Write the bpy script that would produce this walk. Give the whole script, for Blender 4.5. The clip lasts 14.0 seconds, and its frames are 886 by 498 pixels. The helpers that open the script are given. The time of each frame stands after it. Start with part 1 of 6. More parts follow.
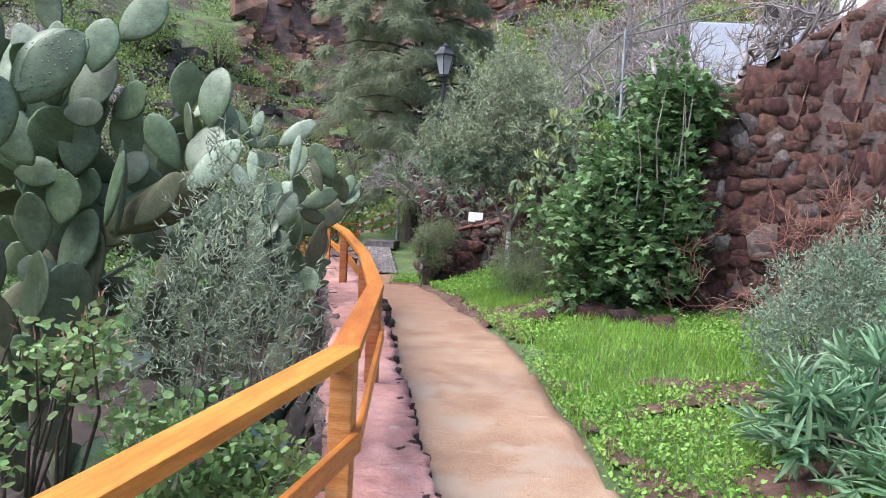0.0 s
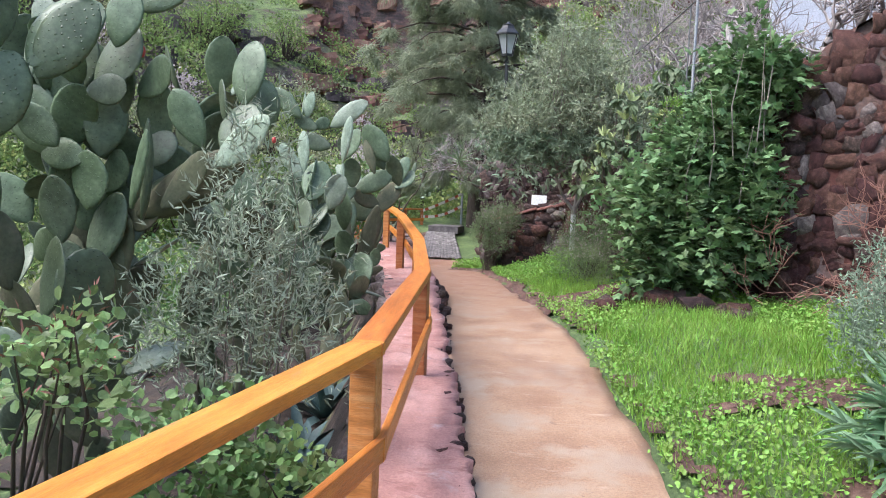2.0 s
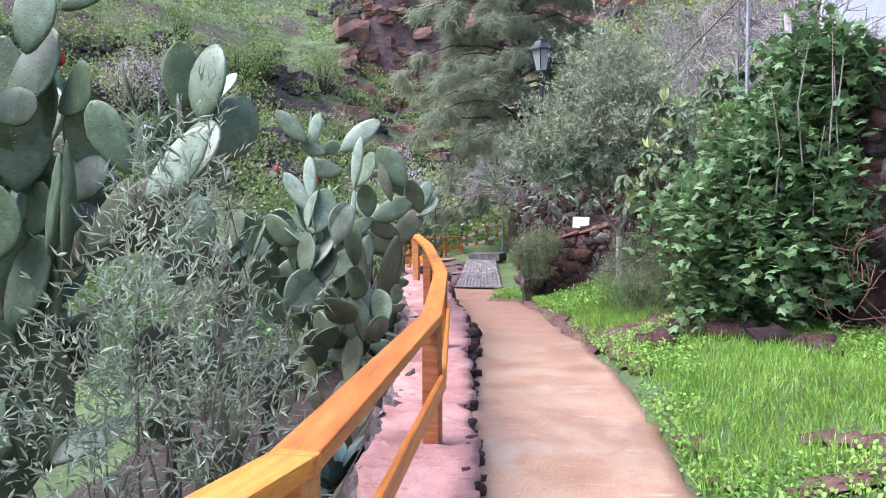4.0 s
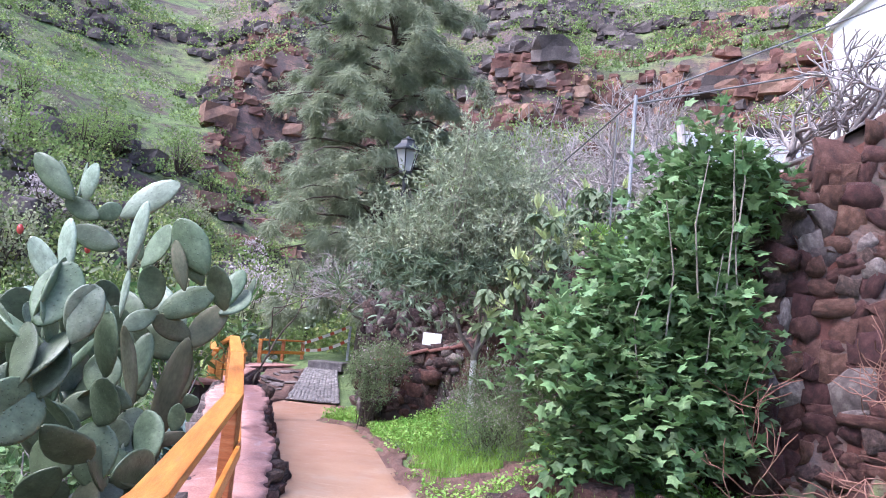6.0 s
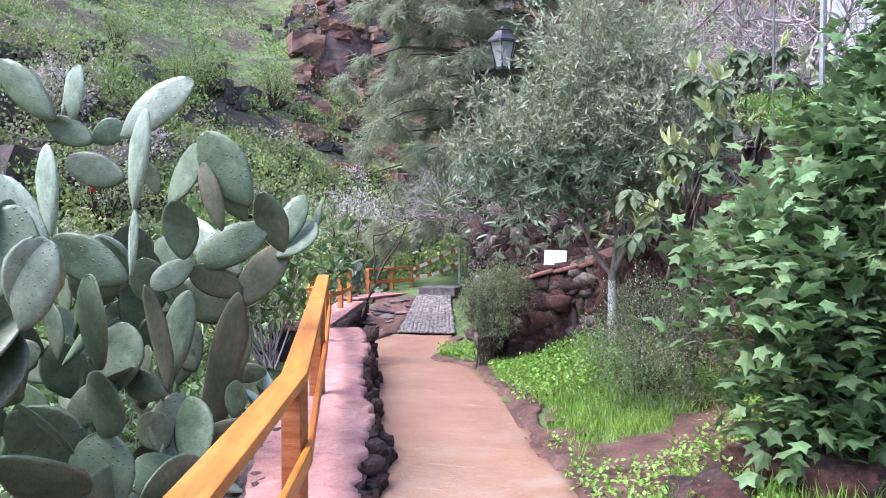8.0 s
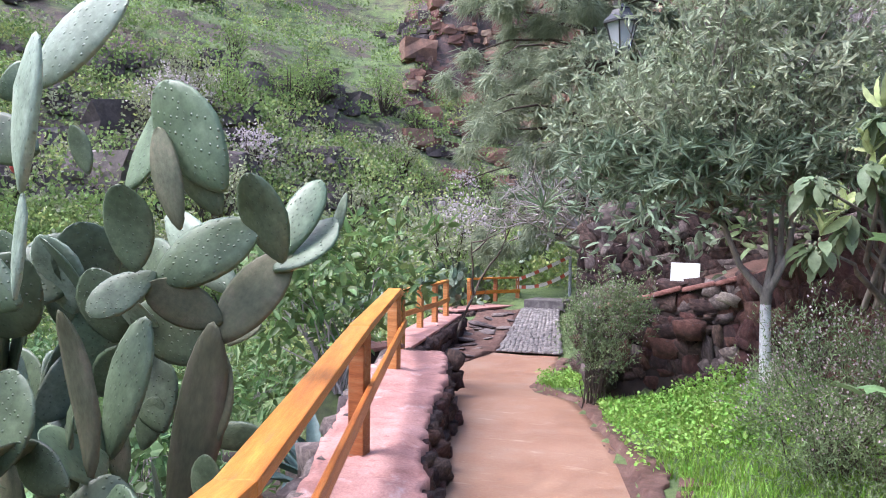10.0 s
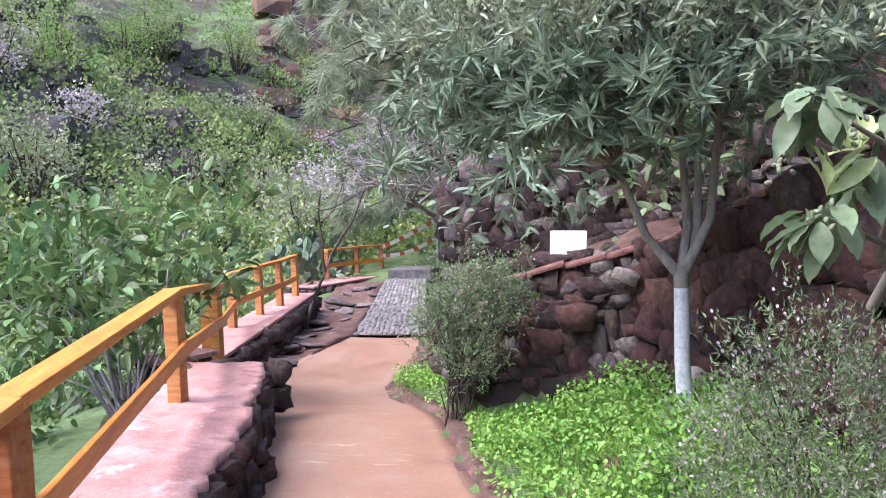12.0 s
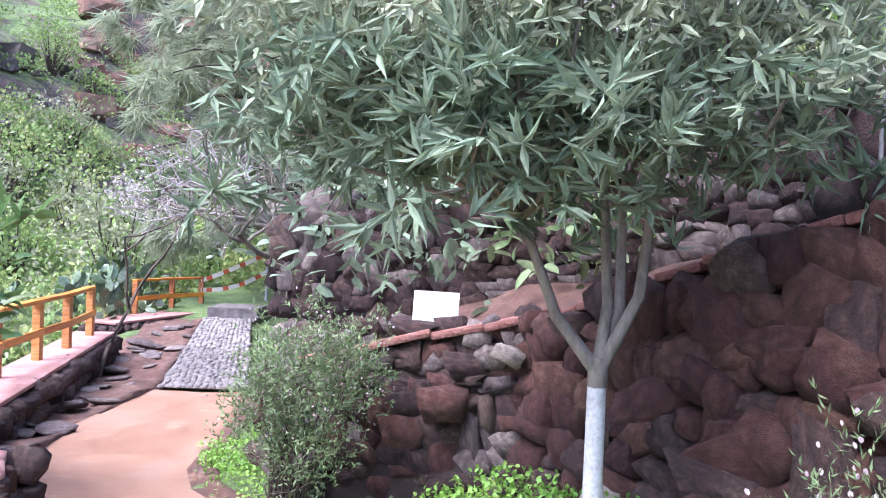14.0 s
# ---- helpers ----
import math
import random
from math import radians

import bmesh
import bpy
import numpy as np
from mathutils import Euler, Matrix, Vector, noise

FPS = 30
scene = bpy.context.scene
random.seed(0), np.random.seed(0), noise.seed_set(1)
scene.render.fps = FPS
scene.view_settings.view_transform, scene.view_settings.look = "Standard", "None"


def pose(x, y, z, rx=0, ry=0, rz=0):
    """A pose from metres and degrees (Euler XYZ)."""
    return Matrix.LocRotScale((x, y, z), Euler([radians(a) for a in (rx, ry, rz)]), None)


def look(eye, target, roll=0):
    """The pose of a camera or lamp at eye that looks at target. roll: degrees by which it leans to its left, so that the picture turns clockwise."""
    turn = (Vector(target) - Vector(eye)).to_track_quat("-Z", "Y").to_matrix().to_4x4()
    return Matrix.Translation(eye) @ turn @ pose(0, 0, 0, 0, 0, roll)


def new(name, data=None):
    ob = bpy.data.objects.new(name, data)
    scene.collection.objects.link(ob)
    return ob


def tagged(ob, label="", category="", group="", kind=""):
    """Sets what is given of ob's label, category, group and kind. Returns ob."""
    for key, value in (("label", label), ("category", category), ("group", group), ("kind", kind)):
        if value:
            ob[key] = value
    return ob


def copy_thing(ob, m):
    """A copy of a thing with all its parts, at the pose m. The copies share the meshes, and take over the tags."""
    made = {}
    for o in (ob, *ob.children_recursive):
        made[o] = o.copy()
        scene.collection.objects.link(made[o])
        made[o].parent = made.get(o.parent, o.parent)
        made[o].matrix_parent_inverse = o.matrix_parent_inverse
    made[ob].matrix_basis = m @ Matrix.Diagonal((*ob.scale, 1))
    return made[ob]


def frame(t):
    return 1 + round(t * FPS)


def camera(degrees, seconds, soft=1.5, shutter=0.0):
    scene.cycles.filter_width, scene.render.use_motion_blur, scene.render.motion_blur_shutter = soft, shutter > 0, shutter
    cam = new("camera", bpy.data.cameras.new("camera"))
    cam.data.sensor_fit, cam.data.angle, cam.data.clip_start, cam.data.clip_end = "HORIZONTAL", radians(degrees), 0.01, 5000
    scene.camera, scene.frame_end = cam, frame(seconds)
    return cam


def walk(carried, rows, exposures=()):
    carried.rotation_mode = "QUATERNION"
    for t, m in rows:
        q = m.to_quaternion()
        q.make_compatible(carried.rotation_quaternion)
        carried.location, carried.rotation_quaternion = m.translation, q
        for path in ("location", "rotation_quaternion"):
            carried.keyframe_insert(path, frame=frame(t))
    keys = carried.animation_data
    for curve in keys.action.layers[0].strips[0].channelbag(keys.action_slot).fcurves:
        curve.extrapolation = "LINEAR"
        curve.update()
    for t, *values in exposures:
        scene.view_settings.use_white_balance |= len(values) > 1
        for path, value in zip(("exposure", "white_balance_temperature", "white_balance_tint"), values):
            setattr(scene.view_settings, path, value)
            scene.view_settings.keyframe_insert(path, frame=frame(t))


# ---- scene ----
# camera and its walk
cam = camera(60.0, 14.0, soft=1.0)
PATH = [
    (0, (2.838, -0.405, 1.535), (2.629, 1.58, 1.414), 3.0),
    (0.5, (2.89, -0.342, 1.53), (2.618, 1.633, 1.382), 3.3),
    (1, (2.939, -0.324, 1.544), (2.656, 1.65, 1.386), 3.0),
    (1.5, (2.949, -0.261, 1.516), (2.653, 1.708, 1.325), 2.3),
    (2, (2.92, 0.024, 1.501), (2.536, 1.98, 1.334), 2.3),
    (2.5, (2.938, 0.15, 1.51), (2.512, 2.098, 1.357), 1.8),
    (2.7, (2.93, 0.235, 1.501), (2.486, 2.179, 1.343), 1.0),
    (4.8, (2.914, 1.672, 1.468), (2.401, 3.604, 1.544), 0.4),
    (5, (2.864, 1.819, 1.444), (2.456, 3.77, 1.605), 1.4),
    (5.5, (2.936, 2.267, 1.532), (2.649, 4.242, 1.67), 3.9),
    (6, (2.805, 2.876, 1.513), (2.653, 4.86, 1.709), 5.2),
    (6.5, (2.697, 3.249, 1.515), (2.436, 5.222, 1.709), 2.2),
    (7, (2.728, 3.762, 1.546), (2.42, 5.73, 1.727), 2.1),
    (7.5, (2.609, 4.184, 1.515), (2.099, 6.113, 1.651), 2.7),
    (8, (2.502, 4.748, 1.571), (2.085, 6.704, 1.534), 0.0),
    (8.5, (2.512, 5.246, 1.603), (2.011, 7.182, 1.621), 1.5),
    (8.7, (2.466, 5.328, 1.618), (1.983, 7.269, 1.605), 2.1),
    (10.8, (2.089, 7.224, 1.53), (1.288, 9.057, 1.502), -0.2),
    (11, (2.026, 7.391, 1.547), (1.343, 9.268, 1.452), -0.1),
    (11.5, (2.034, 7.963, 1.551), (1.558, 9.902, 1.431), -2.7),
    (12, (2.07, 8.442, 1.625), (1.683, 10.4, 1.504), -1.8),
    (12.5, (1.965, 8.916, 1.62), (1.88, 10.914, 1.629), 5.1),
    (13, (1.878, 9.18, 1.643), (1.824, 11.179, 1.674), 3.4),
    (13.5, (1.869, 9.537, 1.677), (2.009, 11.531, 1.734), 4.4),
    (14, (1.79, 9.732, 1.709), (1.836, 11.731, 1.681), 2.3),
]
walk(cam, [(t, look(e, g, r)) for t, e, g, r in PATH], [(0, 1.32, 5900, 11), (2.7, 1.38, 5900, 12), (5, 1.74, 5500, 22), (8.7, 1.76, 5650, 19), (11, 1.66, 5750, 17), (12, 1.85, 5650, 18), (12.6, 2.1, 5450, 20), (14, 2.3, 5450, 20)])

# overcast daylight
world = bpy.data.worlds.new("sky")
scene.world = world
world.use_nodes = True
sky = world.node_tree.nodes.new("ShaderNodeTexSky")
sky.sky_type, sky.sun_disc = "NISHITA", False
sky.sun_elevation, sky.sun_rotation = radians(58), radians(-120)
sky.air_density, sky.dust_density, sky.ozone_density = 1.0, 4.0, 1.0
world.node_tree.links.new(sky.outputs[0], world.node_tree.nodes["Background"].inputs[0])
world.node_tree.nodes["Background"].inputs[1].default_value = 0.15
sun = new("sun", bpy.data.lights.new("sun", "SUN"))
sun.data.energy, sun.data.angle, sun.data.color = 1.4, radians(30), (1.0, 0.97, 0.92)
sun.matrix_world = look((-24, -14, 46), (0, 0, 0))


# ---- materials ----
def ramp_node(nt, stops):
    n = nt.nodes.new("ShaderNodeValToRGB")
    while len(n.color_ramp.elements) < len(stops):
        n.color_ramp.elements.new(0.5)
    for e, (p, c) in zip(n.color_ramp.elements, stops):
        e.position, e.color = p, (*c, 1)
    return n


def noise_node(nt, coord, scale, detail=6, rough=0.6, distort=0.0):
    n = nt.nodes.new("ShaderNodeTexNoise")
    n.inputs["Scale"].default_value, n.inputs["Detail"].default_value = scale, detail
    n.inputs["Roughness"].default_value, n.inputs["Distortion"].default_value = rough, distort
    nt.links.new(coord, n.inputs["Vector"])
    return n


def blend(nt, mode, fac, a, b):
    n = nt.nodes.new("ShaderNodeMix")
    n.data_type, n.blend_type = "RGBA", mode
    for socket, v in ((n.inputs[0], fac), (n.inputs[6], a), (n.inputs[7], b)):
        if hasattr(v, "links"):
            nt.links.new(v, socket)
        elif isinstance(v, tuple):
            socket.default_value = (*v, 1)
        else:
            socket.default_value = v
    return n.outputs[2]


def material(name, dark, mid, light, scale=3.0, fine=40.0, rough=0.8, bump=0.3, stretch=(1, 1, 1), vary=0.0, island=0.0, spec=0.5,
             translucent=0.0, spots=None, metal=0.0, dist=0.01):
    """Colour in two scales of noise with fine relief; vary: object to object, island: piece to piece of one mesh."""
    m = bpy.data.materials.new(name)
    m.use_nodes = True
    nt = m.node_tree
    p = nt.nodes["Principled BSDF"]
    tc = nt.nodes.new("ShaderNodeTexCoord")
    mp = nt.nodes.new("ShaderNodeMapping")
    mp.inputs["Scale"].default_value = stretch
    nt.links.new(tc.outputs["Object"], mp.inputs["Vector"])
    big, small = noise_node(nt, mp.outputs[0], scale), noise_node(nt, mp.outputs[0], fine, 8, 0.7)
    r = ramp_node(nt, [(0.3, dark), (0.5, mid), (0.7, light)])
    nt.links.new(big.outputs["Fac"], r.inputs[0])
    g = ramp_node(nt, [(0.3, (0.62, 0.62, 0.62)), (0.7, (1.25, 1.25, 1.25))])
    nt.links.new(small.outputs["Fac"], g.inputs[0])
    col = blend(nt, "MULTIPLY", 0.8, r.outputs[0], g.outputs[0])
    if spots:
        sp = noise_node(nt, mp.outputs[0], spots[0], 5, 0.65)
        mask = ramp_node(nt, [(spots[2], (0, 0, 0)), (spots[2] + spots[3], (1, 1, 1))])
        nt.links.new(sp.outputs["Fac"], mask.inputs[0])
        col = blend(nt, "MIX", mask.outputs[0], col, spots[1])
    for amount, node, out in ((vary, "ShaderNodeObjectInfo", "Random"), (island, "ShaderNodeNewGeometry", "Random Per Island")):
        if amount:
            o = nt.nodes.new(node)
            hsv = nt.nodes.new("ShaderNodeHueSaturation")
            for socket, lo, hi in (("Value", 1 - amount, 1 + amount), ("Hue", 0.5 - amount * 0.05, 0.5 + amount * 0.05)):
                mr = nt.nodes.new("ShaderNodeMapRange")
                mr.inputs[3].default_value, mr.inputs[4].default_value = lo, hi
                nt.links.new(o.outputs[out], mr.inputs[0])
                nt.links.new(mr.outputs[0], hsv.inputs[socket])
            nt.links.new(col, hsv.inputs["Color"])
            col = hsv.outputs[0]
    nt.links.new(col, p.inputs["Base Color"])
    p.inputs["Roughness"].default_value, p.inputs["Metallic"].default_value = rough, metal
    p.inputs["Specular IOR Level"].default_value = spec
    if bump:
        b = nt.nodes.new("ShaderNodeBump")
        b.inputs["Strength"].default_value, b.inputs["Distance"].default_value = bump, dist
        add = nt.nodes.new("ShaderNodeMath")
        nt.links.new(small.outputs["Fac"], add.inputs[0])
        nt.links.new(big.outputs["Fac"], add.inputs[1])
        nt.links.new(add.outputs[0], b.inputs["Height"])
        nt.links.new(b.outputs[0], p.inputs["Normal"])
    if translucent:
        t = nt.nodes.new("ShaderNodeBsdfTranslucent")
        nt.links.new(col, t.inputs[0])
        mx = nt.nodes.new("ShaderNodeMixShader")
        mx.inputs[0].default_value = translucent
        nt.links.new(p.outputs[0], mx.inputs[1])
        nt.links.new(t.outputs[0], mx.inputs[2])
        nt.links.new(mx.outputs[0], nt.nodes["Material Output"].inputs[0])
    return m


def leaf_material(name, dark, light, rough=0.5, vary=0.35, translucent=0.3, spec=0.35, scale=1.7):
    mid = tuple((a + b) / 2 for a, b in zip(dark, light))
    return material(name, dark, mid, light, scale, 30, rough, 0, island=vary, translucent=translucent, spec=spec)


CONCRETE = material("path_concrete", (0.27, 0.15, 0.088), (0.35, 0.215, 0.13), (0.40, 0.27, 0.18), 1.6, 70, 0.7, 0.6, spots=(1.3, (0.35, 0.26, 0.185), 0.52, 0.1))


def overlay(m, scale, colour, lo, width, stretch, strength=0.7, wet=None):
    """Streaks and stains of another colour laid over a material."""
    nt = m.node_tree
    p = nt.nodes["Principled BSDF"]
    col = p.inputs["Base Color"].links[0].from_socket
    tc, mp = nt.nodes.new("ShaderNodeTexCoord"), nt.nodes.new("ShaderNodeMapping")
    mp.inputs["Scale"].default_value = stretch
    nt.links.new(tc.outputs["Object"], mp.inputs["Vector"])
    n = noise_node(nt, mp.outputs[0], scale, 8, 0.7, 0.3)
    k = ramp_node(nt, [(lo, (0, 0, 0)), (lo + width, (strength,) * 3)])
    nt.links.new(n.outputs["Fac"], k.inputs[0])
    nt.links.new(blend(nt, "MIX", k.outputs[0], col, colour), p.inputs["Base Color"])
    if wet is not None:
        r = ramp_node(nt, [(lo, (0.75,) * 3), (lo + width, (wet,) * 3)])
        nt.links.new(n.outputs["Fac"], r.inputs[0])
        nt.links.new(r.outputs[0], p.inputs["Roughness"])


def redder_along(m, y0, y1, colour):
    """Red earth washed over the concrete towards the ramp."""
    nt = m.node_tree
    p = nt.nodes["Principled BSDF"]
    col = p.inputs["Base Color"].links[0].from_socket
    tc, sep, mr = nt.nodes.new("ShaderNodeTexCoord"), nt.nodes.new("ShaderNodeSeparateXYZ"), nt.nodes.new("ShaderNodeMapRange")
    nt.links.new(tc.outputs["Object"], sep.inputs[0])
    nt.links.new(sep.outputs[1], mr.inputs[0])
    mr.inputs[1].default_value, mr.inputs[2].default_value, mr.inputs[4].default_value = y0, y1, 0.6
    nt.links.new(blend(nt, "MIX", mr.outputs[0], col, colour), p.inputs["Base Color"])


redder_along(CONCRETE, 7.0, 12.5, (0.19, 0.085, 0.055))
overlay(CONCRETE, 1.1, (0.21, 0.105, 0.065), 0.5, 0.12, (1, 0.7, 1), 0.6, 0.5)
overlay(CONCRETE, 3.2, (0.50, 0.40, 0.31), 0.6, 0.1, (0.7, 3, 1), 0.5)
overlay(CONCRETE, 30.0, (0.46, 0.36, 0.27), 0.58, 0.1, (0.8, 1.3, 1), 0.35)
overlay(CONCRETE, 9.0, (0.17, 0.10, 0.07), 0.63, 0.05, (1, 1, 1), 0.6)
PINK = material("pink_render", (0.29, 0.135, 0.115), (0.40, 0.205, 0.175), (0.49, 0.285, 0.25), 2.2, 60, 0.75, 0.5, spots=(5.0, (0.50, 0.38, 0.35), 0.6, 0.12))
overlay(PINK, 4.0, (0.24, 0.10, 0.085), 0.55, 0.08, (1, 2.5, 1), 0.7)
overlay(PINK, 14.0, (0.14, 0.065, 0.055), 0.64, 0.05, (1, 1, 1), 0.7)
DARKSTONE = material("dark_lava_stone", (0.035, 0.02, 0.02), (0.075, 0.042, 0.038), (0.15, 0.085, 0.075), 5, 30, 0.9, 0.9, vary=0.5, dist=0.04)
REDSTONE = material("red_lava_stone", (0.05, 0.02, 0.017), (0.10, 0.038, 0.031), (0.17, 0.08, 0.066), 4, 30, 0.9, 0.9, vary=0.4, dist=0.04, spots=(2.5, (0.10, 0.07, 0.07), 0.62, 0.1))
GREYSTONE = material("grey_lava_stone", (0.06, 0.045, 0.045), (0.12, 0.09, 0.085), (0.22, 0.18, 0.165), 5, 60, 0.9, 0.7, vary=0.4)
PALESTONE = material("pale_lichen_stone", (0.22, 0.18, 0.15), (0.36, 0.3, 0.25), (0.5, 0.44, 0.38), 6, 60, 0.9, 0.6, vary=0.25)
CAPRED = material("dusty_red_cap", (0.16, 0.065, 0.055), (0.27, 0.115, 0.095), (0.38, 0.2, 0.175), 5, 40, 0.85, 0.8, dist=0.03)
REDMORTAR = material("red_earth_mortar", (0.07, 0.025, 0.02), (0.13, 0.048, 0.038), (0.2, 0.085, 0.068), 3, 40, 0.95, 0.8, dist=0.03)
DARKMORTAR = material("dark_joint", (0.02, 0.013, 0.012), (0.04, 0.026, 0.023), (0.07, 0.045, 0.04), 4, 50, 0.95, 0.6)
COBBLE = material("grey_cobble", (0.08, 0.07, 0.068), (0.15, 0.132, 0.126), (0.24, 0.215, 0.205), 7, 60, 0.85, 0.6, vary=0.3, island=0.3)
WOOD = material("varnished_orange_pine", (0.35, 0.105, 0.016), (0.57, 0.19, 0.028), (0.66, 0.275, 0.05), 2.5, 25, 0.38, 0.25, stretch=(1, 9, 9), vary=0.12, spots=(3.0, (0.38, 0.17, 0.07), 0.62, 0.06))
POSTWOOD = material("weathered_orange_pine", (0.28, 0.095, 0.025), (0.44, 0.165, 0.045), (0.52, 0.26, 0.11), 2.5, 25, 0.5, 0.3, stretch=(9, 9, 1), vary=0.2, spots=(3.0, (0.34, 0.22, 0.15), 0.6, 0.08))
BARK = material("grey_bark", (0.09, 0.075, 0.06), (0.17, 0.145, 0.12), (0.28, 0.245, 0.2), 6, 50, 0.9, 0.8, stretch=(1, 1, 0.3))
OLIVEBARK = material("pale_olive_bark", (0.13, 0.11, 0.09), (0.25, 0.215, 0.18), (0.38, 0.335, 0.29), 7, 50, 0.9, 0.8, stretch=(1, 1, 0.3))
# ravine soil: the shade under the shrubs is put into this dark colour
SHADE_SOIL = material("soil_with_painted_shade", (0.02, 0.014, 0.011), (0.04, 0.027, 0.021), (0.075, 0.05, 0.036), 6, 45, 0.95, 0.8, dist=0.03)
DARKBARK = material("dark_bark", (0.035, 0.026, 0.02), (0.07, 0.052, 0.04), (0.12, 0.09, 0.07), 6, 50, 0.9, 0.8, stretch=(1, 1, 0.3))
PALEBARK = material("pale_twig_bark", (0.25, 0.215, 0.205), (0.37, 0.325, 0.31), (0.48, 0.43, 0.415), 6, 50, 0.9, 0.5, stretch=(1, 1, 0.3))
REDTWIG = material("red_brown_twig", (0.16, 0.07, 0.055), (0.26, 0.12, 0.09), (0.38, 0.22, 0.16), 6, 50, 0.9, 0.3)
LIMEWASH = material("white_limewash", (0.50, 0.49, 0.47), (0.68, 0.67, 0.65), (0.76, 0.75, 0.73), 8, 50, 0.85, 0.5, spots=(9, (0.32, 0.28, 0.24), 0.66, 0.05))
HOUSEWHITE = material("white_house_paint", (0.72, 0.72, 0.73), (0.79, 0.79, 0.8), (0.83, 0.83, 0.84), 0.7, 30, 0.85, 0.15)
PARAPET = material("pale_blue_grey_paint", (0.50, 0.52, 0.58), (0.58, 0.60, 0.66), (0.64, 0.66, 0.71), 0.7, 25, 0.85, 0.2)
IRON = material("black_lamp_iron", (0.012, 0.012, 0.014), (0.02, 0.02, 0.022), (0.035, 0.035, 0.036), 6, 60, 0.45, 0.1)
STEEL = material("galvanised_pole", (0.24, 0.25, 0.27), (0.33, 0.34, 0.36), (0.42, 0.43, 0.45), 3, 40, 0.5, 0.1, metal=0.3)
WIRE = material("dull_grey_wire", (0.1, 0.1, 0.1), (0.16, 0.16, 0.16), (0.22, 0.22, 0.22), 5, 40, 0.6, 0)
SIGNWHITE = material("white_sign_board", (0.74, 0.74, 0.74), (0.8, 0.8, 0.8), (0.84, 0.84, 0.83), 2, 40, 0.5, 0.0)
TAPE_RED = material("red_tape", (0.42, 0.07, 0.03), (0.5, 0.1, 0.045), (0.56, 0.14, 0.07), 5, 40, 0.45, 0, translucent=0.2)
TAPE_WHITE = material("white_tape", (0.66, 0.6, 0.54), (0.74, 0.69, 0.63), (0.8, 0.76, 0.7), 5, 40, 0.45, 0, translucent=0.2)


def cactus_material(name, dark, mid, light, spots=None):
    """Waxy skin with a lattice of raised areoles."""
    m = material(name, dark, mid, light, 2.2, 14, 0.46, 0.0, vary=0.3, spots=spots)
    nt = m.node_tree
    p = nt.nodes["Principled BSDF"]
    col = p.inputs["Base Color"].links[0].from_socket
    tc = nt.nodes.new("ShaderNodeTexCoord")
    v = nt.nodes.new("ShaderNodeTexVoronoi")
    v.inputs["Scale"].default_value, v.inputs["Randomness"].default_value = 15.0, 0.3
    mp = nt.nodes.new("ShaderNodeMapping")
    mp.inputs["Scale"].default_value, mp.inputs["Rotation"].default_value = (1, 0.0, 1), (0, radians(45), 0)
    nt.links.new(tc.outputs["Object"], mp.inputs["Vector"])
    nt.links.new(mp.outputs[0], v.inputs["Vector"])
    dots = ramp_node(nt, [(0.08, (1, 1, 1)), (0.22, (0, 0, 0))])
    nt.links.new(v.outputs["Distance"], dots.inputs[0])
    k = nt.nodes.new("ShaderNodeMath")
    k.operation, k.inputs[1].default_value = "MULTIPLY", 0.4
    nt.links.new(dots.outputs[0], k.inputs[0])
    nt.links.new(blend(nt, "MIX", k.outputs[0], col, (0.045, 0.06, 0.035)), p.inputs["Base Color"])
    b = nt.nodes.new("ShaderNodeBump")
    b.inputs["Strength"].default_value, b.inputs["Distance"].default_value = 0.5, 0.02
    nt.links.new(dots.outputs[0], b.inputs["Height"])
    nt.links.new(b.outputs[0], p.inputs["Normal"])
    return m


CACTUS = cactus_material("blue_green_cactus_skin", (0.062, 0.09, 0.046), (0.11, 0.15, 0.085), (0.18, 0.23, 0.14), spots=(1.6, (0.13, 0.115, 0.06), 0.66, 0.12))
CACTUS_PALE = cactus_material("pale_waxy_cactus_skin", (0.18, 0.225, 0.155), (0.27, 0.33, 0.24), (0.38, 0.43, 0.34))
CACTUS_OLD = material("corky_cactus_trunk", (0.075, 0.085, 0.045), (0.115, 0.12, 0.065), (0.17, 0.15, 0.095), 3, 14, 0.75, 0.3, vary=0.25)
FRUIT = material("red_cactus_fruit", (0.3, 0.02, 0.03), (0.45, 0.04, 0.04), (0.55, 0.1, 0.07), 8, 60, 0.5, 0.2)
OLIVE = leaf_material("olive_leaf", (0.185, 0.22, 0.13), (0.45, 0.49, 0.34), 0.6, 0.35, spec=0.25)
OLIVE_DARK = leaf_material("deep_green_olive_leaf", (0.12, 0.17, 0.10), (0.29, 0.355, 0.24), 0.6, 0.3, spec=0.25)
GREYLEAF = leaf_material("grey_willow_leaf", (0.18, 0.22, 0.15), (0.40, 0.45, 0.335), 0.55, 0.4)
ROUNDLEAF = leaf_material("light_green_round_leaf", (0.10, 0.19, 0.055), (0.31, 0.42, 0.18), 0.4, 0.4)
FIGLEAF = leaf_material("lobed_green_leaf", (0.075, 0.145, 0.055), (0.235, 0.34, 0.15), 0.5, 0.35, spec=0.3)
LOQUAT = leaf_material("loquat_leaf", (0.10, 0.145, 0.07), (0.225, 0.285, 0.16), 0.5, 0.25)
LOQUAT_YOUNG = leaf_material("young_loquat_leaf", (0.37, 0.45, 0.17), (0.55, 0.61, 0.31), 0.6, 0.2)
BUD = material("fuzzy_pale_bud", (0.13, 0.155, 0.08), (0.19, 0.215, 0.125), (0.26, 0.28, 0.18), 20, 90, 0.9, 0.4)
